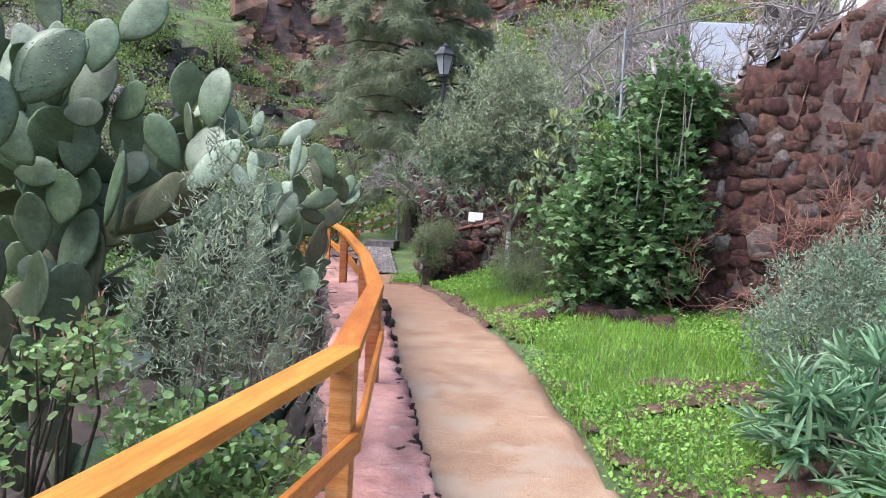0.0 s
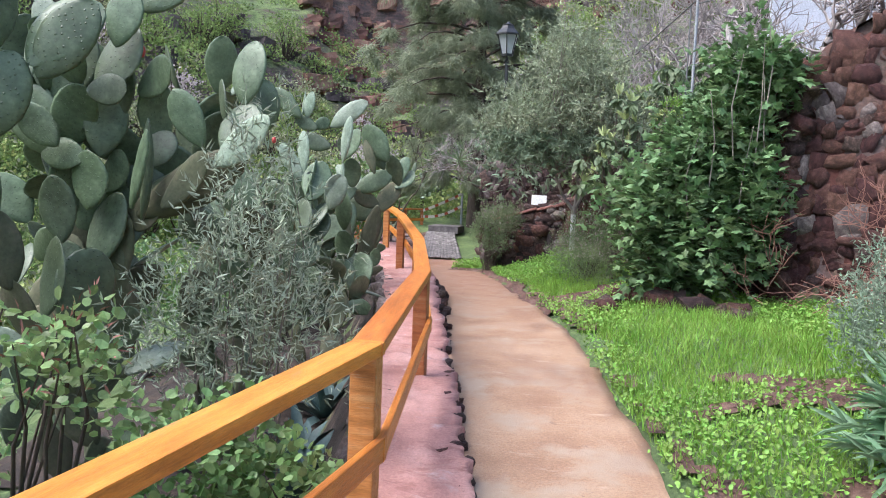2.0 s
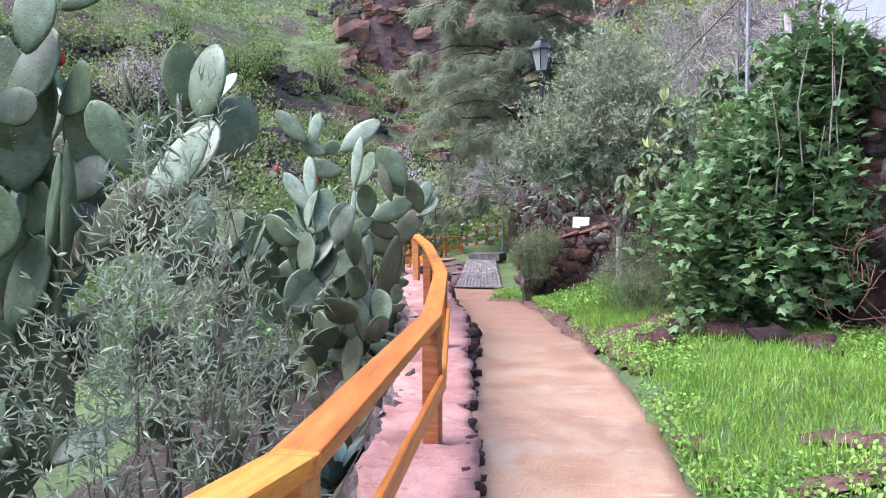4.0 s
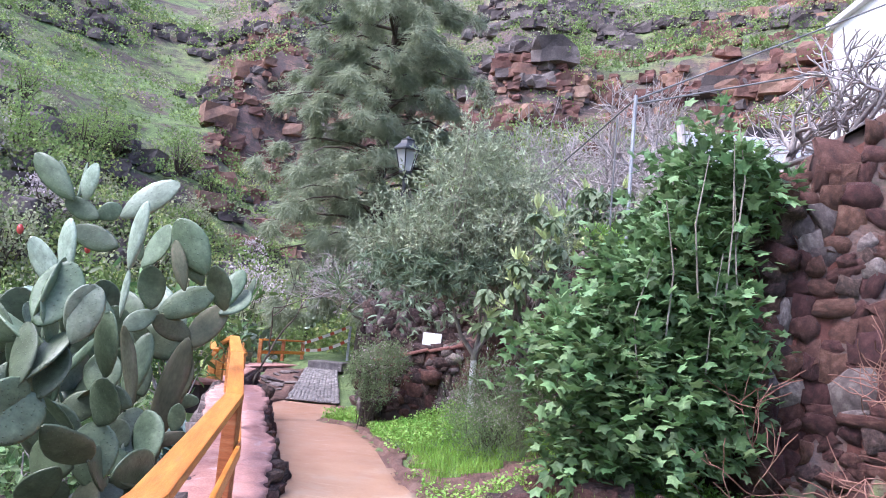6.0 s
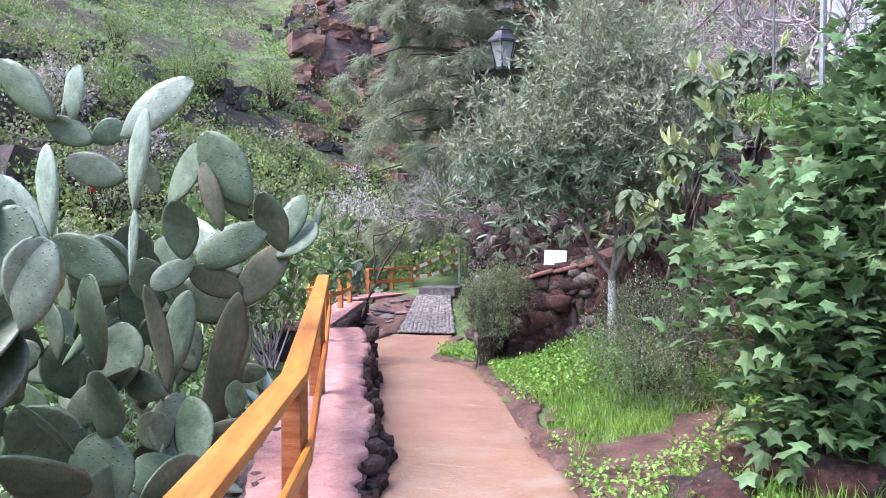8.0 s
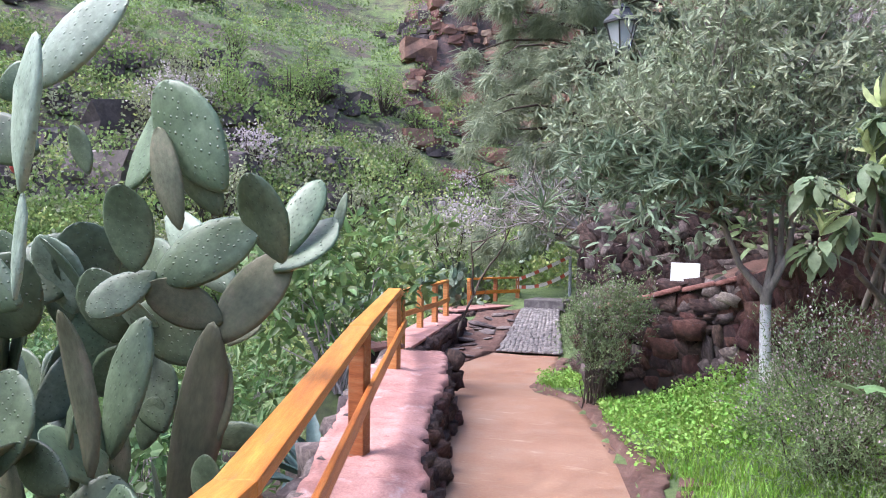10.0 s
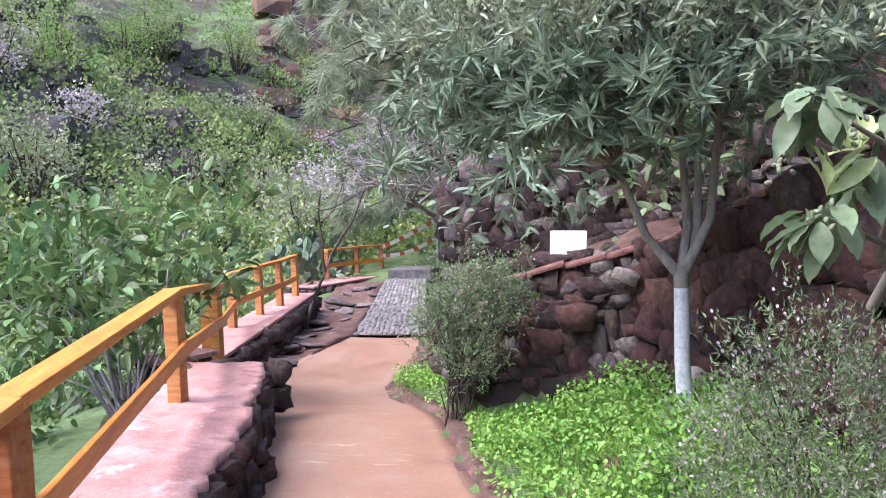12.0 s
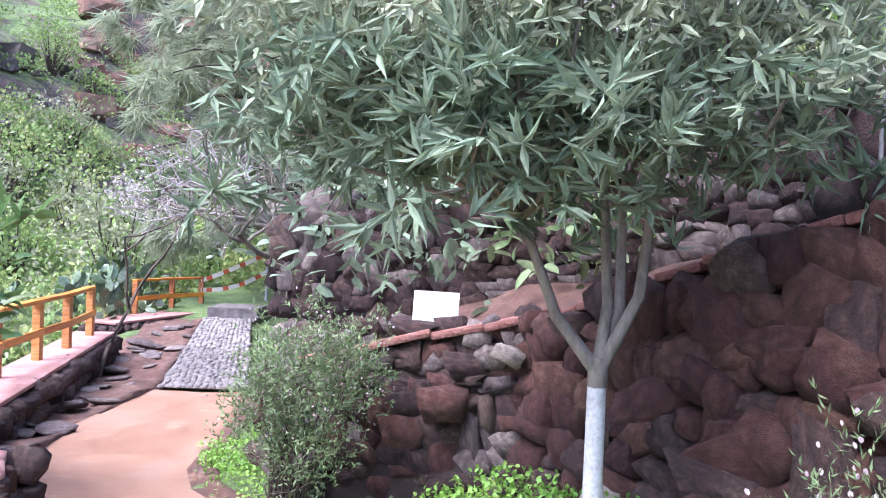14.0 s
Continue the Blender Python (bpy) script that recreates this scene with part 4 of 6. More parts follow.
pear_a = standing_pear("big blue-green prickly pear with crowded pads", at_ground(0.0, 4.5), 3, [(-0.4, 0.1), (0.35, 0.3), (-0.9, 0.5), (0.1, -0.4), (-0.2, 0.9)], 1.9, 2, 0.42, 0.7, 5.6)
front_pads(pear_a, [(0.02, 2.1, -0.18, 2.45, 0.71, 1), (-0.03, 2.11, 0.1, 2.47, 1.09, 1), (-0.21, 1.81, -0.12, 2.13, 1.17, 0), (0.1, 1.94, 0.31, 1.97, 1.34, 0), (0.21, 2.2, 0.29, 2.53, 1.08, 0), (0.31, 2.42, 0.57, 2.7, 0.94, 0), (-0.1, 1.63, -0.32, 1.86, 0.95, 0), (-0.31, 1.61, 0.0, 1.58, 0.99, 0), (0.26, 1.96, 0.55, 2.13, 1.03, 0), (0.78, 1.65, 0.63, 1.96, 0.86, 0), (0.0, 0.9, 0.16, 1.38, 0.72, 0), (-0.04, 1.08, -0.09, 1.47, 0.82, 0), (-0.34, 2.02, -0.4, 2.41, 0.72, 1), (-0.09, 2.43, -0.19, 2.75, 0.9, 0)], 4.0, 1, 0.3)
front_pads(pear_a, [(0.34, 1.29, 0.5, 1.74, 0.42, 0), (-0.2, 1.61, -0.22, 1.83, 1.49, 0), (0.15, 1.2, 0.43, 1.31, 1.05, 2), (0.51, 1.3, 0.82, 1.62, 0.65, 2), (0.04, 1.58, 0.07, 1.97, 1.01, 0), (0.1, 1.81, 0.07, 2.26, 0.85, 0), (0.02, 1.27, 0.05, 1.62, 1.24, 0), (0.15, 0.85, -0.03, 1.26, 0.76, 2), (0.14, 0.39, 0.1, 0.98, 0.69, 2), (-0.17, 0.69, -0.16, 1.12, 0.93, 2), (-0.45, 0.95, -0.2, 1.13, 0.88, 0), (0.83, 1.55, 1.2, 1.82, 0.63, 1), (0.38, 1.53, 0.43, 1.76, 1.25, 0), (0.02, 1.37, 0.15, 1.63, 1.06, 0)], 4.1, 3, 0.3)
deep_pads(pear_a, [(0.28, 1.24, 0.97, 1.63, 0.51, 2, 4.1), (-0.22, 0.58, 0.22, 1.25, 0.62, 2, 4.2), (-0.58, 0.56, -0.11, 0.92, 0.77, 2, 4.2), (-0.17, 0.57, 0.36, 0.93, 0.64, 2, 4.3), (-0.5, 0.26, -0.26, 0.66, 1.19, 2, 4.2), (-0.09, 0.41, -0.05, 0.8, 1.07, 2, 4.4), (0.38, 1.22, 0.4, 1.81, 0.19, 0, 4.0), (0.03, 0.92, -0.2, 1.04, 1.28, 0, 4.0), (0.02, 0.18, -0.28, 0.55, 1.13, 2, 4.4), (0.31, 0.56, 0.47, 0.89, 1.03, 2, 4.6)], 6)
pear_b = standing_pear("tall prickly pear leaning over the wooden railing", at_ground(-0.1, 9.0), 8, [(-0.5, 0.1), (-0.95, 0.0), (-0.4, 0.5)], 1.2, 2, 0.4, 0.1)
deep_pads(pear_b, [(-0.06, -0.0, 0.14, 0.49, 0.68, 2, 9.1, 9.1), (0.07, 0.25, 0.32, 1.23, 0.36, 2, 9.1, 9.1), (0.28, 1.12, 0.53, 1.52, 0.77, 2, 9.08, 9.25), (0.5, 1.42, 0.63, 1.62, 0.98, 0, 9.2, 9.5), (0.48, 1.46, 0.57, 1.84, 0.62, 0, 9.25, 9.45), (0.54, 1.46, 0.46, 1.83, 0.74, 0, 9.2, 9.05), (0.61, 1.52, 0.66, 1.77, 0.35, 0, 9.45, 9.55), (0.04, 1.38, 0.47, 1.62, 0.79, 0, 9.0, 9.1), (0.32, 1.21, 0.02, 1.36, 0.91, 2, 9.1, 9.0), (0.06, 1.42, -0.12, 1.26, 0.87, 0, 9.0, 8.8)], 1)
deep_pads(pear_b, [(0.47, 1.74, 0.18, 2.17, 0.83, 0, 8.9), (-0.15, 1.75, 0.05, 2.13, 0.91, 0, 9.05), (0.34, 1.59, 0.2, 2.0, 0.45, 2, 8.8), (0.04, 1.42, 0.03, 1.78, 1.02, 0, 8.9), (0.11, 1.7, 0.19, 2.22, 0.39, 1, 8.3), (0.09, 1.35, 0.11, 1.71, 0.25, 1, 8.3), (0.01, 1.32, -0.46, 1.54, 0.74, 0, 8.4), (-0.14, 2.11, 0.29, 2.42, 0.67, 1, 8.55), (-0.14, 1.88, -0.54, 1.99, 0.77, 0, 8.6), (-0.3, 1.56, -0.33, 2.04, 0.52, 1, 8.2), (-0.31, 1.48, -0.59, 1.88, 0.54, 1, 8.2)], 2)
deep_pads(pear_b, [(-0.51, 2.21, -0.61, 2.5, 0.36, 1, 8.5), (-0.47, 2.21, -0.44, 2.51, 0.18, 1, 8.5), (-0.41, 2.2, -0.33, 2.5, 0.7, 1, 8.5), (-0.27, 2.08, -0.54, 2.2, 0.86, 0, 8.5), (-0.36, 2.1, -0.18, 2.2, 1.14, 0, 8.6), (-0.43, 2.19, -0.78, 2.53, 0.59, 0, 8.4), (-0.0, 1.8, -0.07, 1.99, 0.84, 0, 8.7)], 3)
deep_pads(pear_b, [(-0.0, 0.75, -0.01, 1.11, 1.2, 0, 8.3), (-0.24, 0.59, 0.03, 0.79, 0.93, 0, 8.2), (0.22, 0.72, -0.06, 0.81, 0.96, 0, 8.4), (0.13, 0.68, -0.01, 1.29, 0.32, 2, 8.6), (-0.09, 0.64, 0.02, 1.24, 0.54, 0, 8.9), (-0.07, 0.69, -0.25, 1.05, 0.9, 0, 9.2), (0.3, 0.46, 0.34, 0.7, 0.91, 0, 9.0), (0.1, 0.35, 0.46, 0.48, 0.48, 2, 8.8), (0.18, 0.42, -0.02, 0.55, 1.35, 0, 8.5), (-0.12, 0.48, -0.36, 0.53, 0.99, 2, 8.2), (-0.42, 0.88, -0.49, 1.19, 0.6, 0, 8.4), (-0.32, 0.87, -0.05, 1.2, 0.27, 0, 8.3)], 4)
deep_pads(pear_b, [(0.29, 0.71, 0.3, 1.11, 0.67, 2, 9.1, 9.1), (0.31, 1.09, -0.18, 1.22, 0.84, 0, 9.1, 9.15), (0.1, 1.3, -0.44, 1.7, 0.56, 1, 9.5, 9.6), (0.04, 0.66, 0.34, 0.68, 0.68, 0, 9.3, 9.4), (-0.19, 0.6, -0.11, 0.85, 0.84, 0, 9.2, 9.2), (0.27, 1.1, 0.29, 1.21, 0.77, 2, 9.2, 9.4), (0.42, 1.65, 0.19, 2.02, 0.68, 0, 8.95, 8.9), (-0.37, 1.34, -0.78, 1.49, 1.01, 0, 9.7, 9.8), (-0.79, 0.9, -0.59, 1.2, 0.82, 0, 9.9, 10.0)], 5)
pear_c = standing_pear("prickly pear in the shade behind the first one", at_ground(-0.2, 6.9), 14, [(0.0, 0.0), (0.6, 0.3), (-0.5, 0.4)], 1.1, 2, 0.42, 0.55)
for fx, fy, ft in ((-5.8, 22.6, 40), (-6.6, 25.0, 160), (-5.0, 27.0, 250), (-5.8, 29.5, 80), (-8.0, 27.5, 310), (-3.9, 31.5, 200), (-4.6, 24.9, 20)):
    fz = at_ground(fx, fy)[2]
    tagged(copy_thing(pear_c, pose(fx, fy, fz + 0.05, 0, 0, ft) @ Matrix.Scale(0.72, 4)), "pale green prickly pear beyond the ravine fence")

fruit_spots = [(-0.64, 8.12, 1.92), (-0.5, 8.8, 1.86), (0.3, 4.1, 2.2)]
for fx, fy, fz in fruit_spots:
    fr = new("cactus_fruit", bpy.data.meshes.new("cactus_fruit"))
    fb = bmesh.new()
    bmesh.ops.create_icosphere(fb, subdivisions=2, radius=0.028, matrix=Matrix.Diagonal((0.85, 0.85, 1.35, 1)))
    fb.to_mesh(fr.data)
    fb.free()
    fr.data.materials.append(FRUIT)
    fr.location = (fx, fy, fz)
    tagged(fr, "small red fruit on a prickly pear pad", "fruit", "cactus fruits")


# ---- shrubs and trees ----
def blob_points(rng, blobs, density, inner=0.7, lump=0.25):
    """Places near the skins of overlapping blobs (x, y, z, rx, ry, rz), with outward headings."""
    P, D = [], []
    for bx, by, bz, rx, ry, rz in blobs:
        n = int(density * (rx * ry + ry * rz + rx * rz) * 4.2)
        d = sphere_dirs(n, rng, 0.15)
        ph = rng.uniform(0, 6, 3)
        w = 1 + lump * np.sin(d[:, 0] * 5 + ph[0]) * np.sin(d[:, 1] * 5 + ph[1]) + 0.6 * lump * np.sin(d[:, 2] * 9 + d[:, 0] * 7 + ph[2])
        r = (inner + (1.05 - inner) * rng.random(n) ** 0.6) * w
        P.append(np.array([bx, by, bz]) + d * r[:, None] * np.array([rx, ry, rz]))
        D.append(d)
    return np.concatenate(P), np.concatenate(D)


def twigs_to(rng, base, ends, r, sag=0.15):
    lines = []
    for e in ends:
        b = np.array(base) + rng.normal(size=3) * np.array([0.06, 0.06, 0])
        m1, m2 = b + (e - b) * 0.35 + np.array([0, 0, sag]) + rng.normal(size=3) * 0.06, b + (e - b) * 0.7 + np.array([0, 0, sag]) + rng.normal(size=3) * 0.06
        lines.append(([b, m1, m2, e], [r, r * 0.75, r * 0.5, r * 0.2]))
    return lines


def bush(name, label, category, base, seed, blobs, density, outline, size, width, leaf, bark, twigs=25, twig_r=0.015, flat=0.45, droop=0.0, outward=0.5, inner=0.6, lump=0.25, up=0.3, part_name="foliage", extra=None, sprig=0, shoot=0.0):
    """A bush or tree crown filled by blobs that are given from its base."""
    rng = np.random.default_rng(seed)
    th = thing(name, label, category, at=base)
    P, D = blob_points(rng, blobs, density, inner, lump)
    keep = P[:, 2] > 0.02
    P, D = P[keep], D[keep]
    ends = P[rng.choice(len(P), twigs, replace=False)]
    child("branchwork", tube_mesh("branchwork", twigs_to(rng, (0, 0, -0.05), ends, twig_r), 5), bark, th)
    if sprig:
        # leaves in sprays along short shoots
        S = unit(D * outward + rng.normal(size=P.shape) * 0.6 + np.array([0, 0, up]))
        t = rng.uniform(0, 1, (len(P), sprig))
        Q = (P[:, None] + S[:, None] * (t * (shoot or size * 3.2))[..., None]).reshape(-1, 3)
        E = unit(np.repeat(S, sprig, 0) * 0.8 + rng.normal(size=Q.shape) * 0.6)
    else:
        Q, E = P, unit(D * outward + rng.normal(size=P.shape) * 0.6 + np.array([0, 0, up]))
    n = len(Q)
    child(part_name, leaf_mesh(part_name, outline, Q, E, size * rng.uniform(0.65, 1.25, n), width * rng.uniform(0.75, 1.25, n), rng, droop, flat), leaf, th, kind="stuff")
    if extra:
        mat, pn, share, out2, s2, w2, grade = extra
        pick = rng.random(len(P)) < share
        if grade:
            pick &= P[:, 2] > np.quantile(P[:, 2], grade)
        q = P[pick] + D[pick] * size
        child(pn, leaf_mesh(pn, out2, q, unit(D[pick] + rng.normal(size=q.shape) * 0.4 + np.array([0, 0, up])), s2, w2, rng, 0, 0.4), mat, th, kind="stuff")
    return th


def rel(base, *blobs):
    return [(x - base[0], y - base[1], z - base[2], a, b, c) for x, y, z, a, b, c in blobs]


B = at_ground(1.2, 3.6)
bush("grey_shrub", "feathery grey-green willow-leaved shrub by the wall", "shrub", B, 31, rel(B, (1.25, 3.4, 0.95, 0.36, 0.35, 0.5), (1.3, 3.45, 1.4, 0.22, 0.22, 0.45), (1.05, 3.3, 0.7, 0.3, 0.3, 0.35), (1.5, 3.55, 0.75, 0.28, 0.3, 0.4)), 120, LANCE, 0.058, 0.0105, GREYLEAF, BARK, 22, 0.008, 0.1, sprig=7, up=0.7, inner=0.2)
B = at_ground(1.6, 2.5)
bush("round_leaved_shrub", "bright green round-leaved shrub below the railing", "shrub", B, 32, rel(B, (1.5, 2.55, 0.36, 0.34, 0.34, 0.3), (1.8, 2.65, 0.22, 0.28, 0.32, 0.3), (1.5, 2.1, 0.14, 0.36, 0.36, 0.3), (1.7, 2.0, 0.0, 0.35, 0.4, 0.4), (0.98, 1.75, 0.22, 0.22, 0.3, 0.22), (1.25, 1.9, 0.0, 0.4, 0.4, 0.3)), 820, OVAL, 0.042, 0.042, ROUNDLEAF, DARKBARK, 30, 0.01, 0.55, inner=0.55, up=0.4)
B = at_ground(0.9, 2.3)
bush("round_leaved_shrub", "round-leaved shrub with reddish flower tips", "shrub", B, 33, rel(B, (1.25, 2.2, 0.95, 0.2, 0.2, 0.14), (1.1, 2.25, 0.82, 0.14, 0.2, 0.14), (1.35, 2.2, 0.78, 0.12, 0.14, 0.14), (0.95, 2.1, 0.55, 0.16, 0.2, 0.14)), 330, OVAL, 0.042, 0.042, ROUNDLEAF, DARKBARK, 12, 0.014, 0.5, inner=0.3, extra=(REDTWIG, "blossom", 0.25, LANCE, 0.045, 0.01, 0.4))
B = at_ground(5.2, 5.7)
bush("lavender", "silver-green lavender bush on the lawn", "shrub", B, 34, rel(B, (5.2, 5.6, 0.75, 0.5, 0.5, 0.55), (4.85, 5.5, 0.5, 0.3, 0.35, 0.4), (5.6, 5.7, 0.9, 0.5, 0.5, 0.6)), 330, LANCE, 0.05, 0.013, LAVENDER, BARK, 40, 0.008, 0.1, sprig=6, up=0.9, inner=0.5)
B = at_ground(4.6, 3.7)
bush("spurge", "long-leaved blue-green spurge at the lawn edge", "shrub", B, 35, rel(B, (4.5, 3.7, 0.32, 0.38, 0.4, 0.3), (4.95, 4.1, 0.5, 0.42, 0.42, 0.34), (4.25, 3.5, 0.14, 0.28, 0.3, 0.2), (4.75, 3.2, 0.2, 0.4, 0.4, 0.3), (4.5, 2.9, 0.14, 0.36, 0.36, 0.26), (4.3, 2.5, 0.08, 0.3, 0.36, 0.24), (4.9, 2.6, 0.25, 0.4, 0.4, 0.3)), 85, STRAP, 0.19, 0.026, EUPHORBIA, BARK, 30, 0.012, 0.5, sprig=10, up=0.35, inner=0.4, outward=0.8, shoot=0.06)
B = at_ground(4.1, 9.9)
bush("fig_bush", "dense bush of bright green lobed leaves against the wall", "bush", B, 36, rel(B, (4.15, 9.5, 1.0, 0.75, 0.7, 0.8), (3.6, 9.4, 1.35, 0.6, 0.6, 0.5), (4.4, 9.8, 2.1, 0.6, 0.6, 0.75), (4.6, 9.95, 2.9, 0.42, 0.45, 0.6), (4.05, 9.7, 1.9, 0.5, 0.55, 0.5), (3.75, 9.4, 0.7, 0.45, 0.45, 0.4), (4.7, 9.4, 1.3, 0.35, 0.35, 0.7), (4.95, 9.75, 2.9, 0.35, 0.3, 0.35)), 340, LOBED, 0.12, 0.125, FIGLEAF, BARK, 45, 0.014, 0.72, droop=0.2, inner=0.5, lump=0.4)
fig = bpy.context.scene.objects["fig_bush"]
rf = np.random.default_rng(37)
for sx, sy, z0, z1 in ((4.15, 9.1, 1.5, 2.7), (4.4, 9.15, 1.9, 3.1), (4.65, 9.3, 1.8, 3.3), (4.85, 9.35, 1.4, 2.9), (4.5, 9.2, 1.2, 2.3), (3.95, 9.05, 1.2, 2.2), (4.75, 9.4, 2.4, 3.5)):
    o = fig.location
    child("stem", tube_mesh("stem", [([(sx - o[0], sy - o[1], z0 - o[2]), (sx - o[0] + rf.normal() * 0.04, sy - o[1], (z0 + z1) / 2 - o[2]), (sx - o[0] + rf.normal() * 0.08, sy - o[1] + 0.1, z1 - o[2])], [0.009, 0.007, 0.004])], 5), OLIVEBARK, fig)
B = at_ground(2.85, 11.5)
bush("heath_bush", "grey-green heath bush with dusty pink flowers", "bush", B, 38, rel(B, (2.85, 11.3, 0.7, 0.42, 0.42, 0.5), (3.2, 11.2, 0.62, 0.38, 0.38, 0.48), (2.6, 11.3, 0.5, 0.28, 0.3, 0.35), (2.9, 10.9, 0.4, 0.3, 0.3, 0.35)), 520, LANCE, 0.032, 0.0065, HEATHLEAF, DARKBARK, 50, 0.006, 0.2, sprig=6, up=0.7, inner=0.4, extra=(HEATHFLOWER, "blossom", 0.9, OVAL, 0.016, 0.012, 0.35))
B = at_ground(1.0, 14.3)
bush("heath_bush", "rounded heath bush with pale flowers beside the path", "bush", B, 39, rel(B, (1.12, 14.2, 0.82, 0.3, 0.3, 0.36), (0.88, 14.2, 0.68, 0.2, 0.22, 0.24), (1.38, 14.2, 0.9, 0.2, 0.2, 0.26), (1.12, 14.12, 0.42, 0.22, 0.24, 0.22)), 520, LANCE, 0.036, 0.011, HEATHLEAF, DARKBARK, 50, 0.006, 0.2, sprig=6, up=0.7, inner=0.5, lump=0.45, extra=(HEATHFLOWER, "blossom", 0.5, OVAL, 0.018, 0.014, 0.3))
B = at_ground(-1.95, 14.4)
bush("broad_leaved_shrub", "bright broad-leaved shrub with pale stems in the ravine", "shrub", B, 40, rel(B, (-2.0, 14.6, 1.0, 0.6, 0.6, 0.4), (-2.9, 14.6, 1.0, 0.7, 0.6, 0.4), (-1.5, 14.9, 1.2, 0.35, 0.4, 0.35), (-2.4, 14.4, 0.5, 0.5, 0.5, 0.4)), 34, STRAP, 0.19, 0.065, LEFTLEAF, PALEBARK, 22, 0.016, 0.5, sprig=3)
for bx, by, sd, sz in ((-3.6, 17.6, 41, 0.55), (-5.2, 16.2, 42, 0.75), (-4.4, 20.0, 43, 0.5), (-2.2, 11.6, 44, 0.9), (-3.6, 12.6, 45, 1.0), (-1.6, 10.6, 46, 0.7), (-3.0, 9.2, 47, 0.9), (-6.5, 19.5, 48, 0.7), (-7.5, 15.0, 49, 1.3)):
    B = at_ground(bx, by)
    bush("broad_leaved_shrub", "bright green leafy shrub in the ravine", "shrub", B, sd, [(0, 0, sz * 0.75, sz * 0.8, sz * 0.8, sz * 0.7), (sz * 0.6, 0.2, sz * 0.5, sz * 0.5, sz * 0.5, sz * 0.45)], (30, 44, 36)[sd % 3], (STRAP, OVAL, LANCE)[sd % 3], (0.18, 0.12, 0.16)[sd % 3], (0.06, 0.08, 0.04)[sd % 3], (LEFTLEAF, FIGLEAF, LEFTLEAF)[sd % 3], PALEBARK, 20, 0.014, 0.5, sprig=3)


def dry_shrub(base, seed, n):
    rng = np.random.default_rng(seed)
    th = thing("dry_shrub", "leafless red-brown twigs against the red wall", "shrub", at=base)
    lines = []
    for i in range(n):
        l, _, _ = grow(rng, (rng.normal() * 0.1, rng.normal() * 0.1, -0.05), (rng.normal() * 0.5, -0.15 + rng.normal() * 0.2, 1), 0.75, 0.011, 3, 3, 0.7, 0.72, 0.4, 0.1)
        lines += l
    child("twigwork", tube_mesh("twigwork", lines, 4), REDTWIG, th)


dry_shrub(at_ground(5.75, 8.75), 42, 5)
dry_shrub(at_ground(6.5, 8.3), 43, 5)



def olive_tree():
    """Whitewashed stem that forks low into a wide silvery crown."""
    rng = np.random.default_rng(51)
    bx, by, bz = at_ground(2.56, 13.05)
    th = thing("olive_tree", "olive tree with a lime-washed trunk and silvery crown", "tree", at=(bx, by, bz))
    h = 1.09 - bz
    child("whitewash", tube_mesh("whitewash", [([(0.03, 0, -0.05), (0.0, 0, h * 0.5), (0.0, 0, h)], [0.056, 0.044, 0.042])], 12), LIMEWASH, th, "lime-washed lower trunk")
    lines = [([(0, 0, h - 0.002), (0, 0, h + 0.06), (0.0, 0, h + 0.13)], [0.043, 0.046, 0.04])]
    crown = rel((bx, by, bz), (1.8, 12.9, 2.55, 0.72, 0.8, 0.62), (2.7, 12.9, 2.85, 0.78, 0.85, 0.9), (2.5, 13.0, 3.5, 0.8, 0.8, 0.62), (1.42, 12.8, 2.3, 0.48, 0.55, 0.42), (2.1, 12.6, 2.2, 0.8, 0.6, 0.45), (3.2, 12.8, 2.45, 0.5, 0.5, 0.45))
    P, D = blob_points(rng, crown, 66, 0.3, 0.4)
    arms = [(-0.36, -0.02, 0.72), (0.21, -0.05, 0.95), (0.02, 0.1, 0.85), (0.12, 0.16, 0.8)]
    starts = []
    for ax, ay, az in arms:
        e = np.array([ax, ay, h + az])
        m = np.array([ax * 0.62 + 0.03, ay * 0.5, h + az * 0.42])
        lines.append(([np.array([0, 0, h + 0.06]), m, e], [0.034, 0.026, 0.02]))
        starts.append(e)
    for e in P[rng.choice(len(P), 90, replace=False)]:
        s = starts[int(np.argmin([np.hypot(*(e - q)[:2]) for q in starts]))]
        m = s + (e - s) * 0.5 + rng.normal(size=3) * 0.12 + np.array([0, 0, 0.12])
        lines.append(([s, m, e], [0.014, 0.009, 0.003]))
    child("trunk", tube_mesh("trunk", lines, 7), OLIVEBARK, th)
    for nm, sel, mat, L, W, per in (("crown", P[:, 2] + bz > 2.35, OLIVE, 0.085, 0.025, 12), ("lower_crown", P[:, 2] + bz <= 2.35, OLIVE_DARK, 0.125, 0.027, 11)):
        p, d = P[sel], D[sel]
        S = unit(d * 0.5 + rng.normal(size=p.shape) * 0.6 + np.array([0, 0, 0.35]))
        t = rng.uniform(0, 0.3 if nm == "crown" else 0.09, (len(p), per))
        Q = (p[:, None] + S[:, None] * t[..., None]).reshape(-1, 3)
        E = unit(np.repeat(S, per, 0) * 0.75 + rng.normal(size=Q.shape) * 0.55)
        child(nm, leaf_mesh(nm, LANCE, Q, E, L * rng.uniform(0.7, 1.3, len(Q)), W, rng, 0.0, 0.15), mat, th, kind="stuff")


olive_tree()


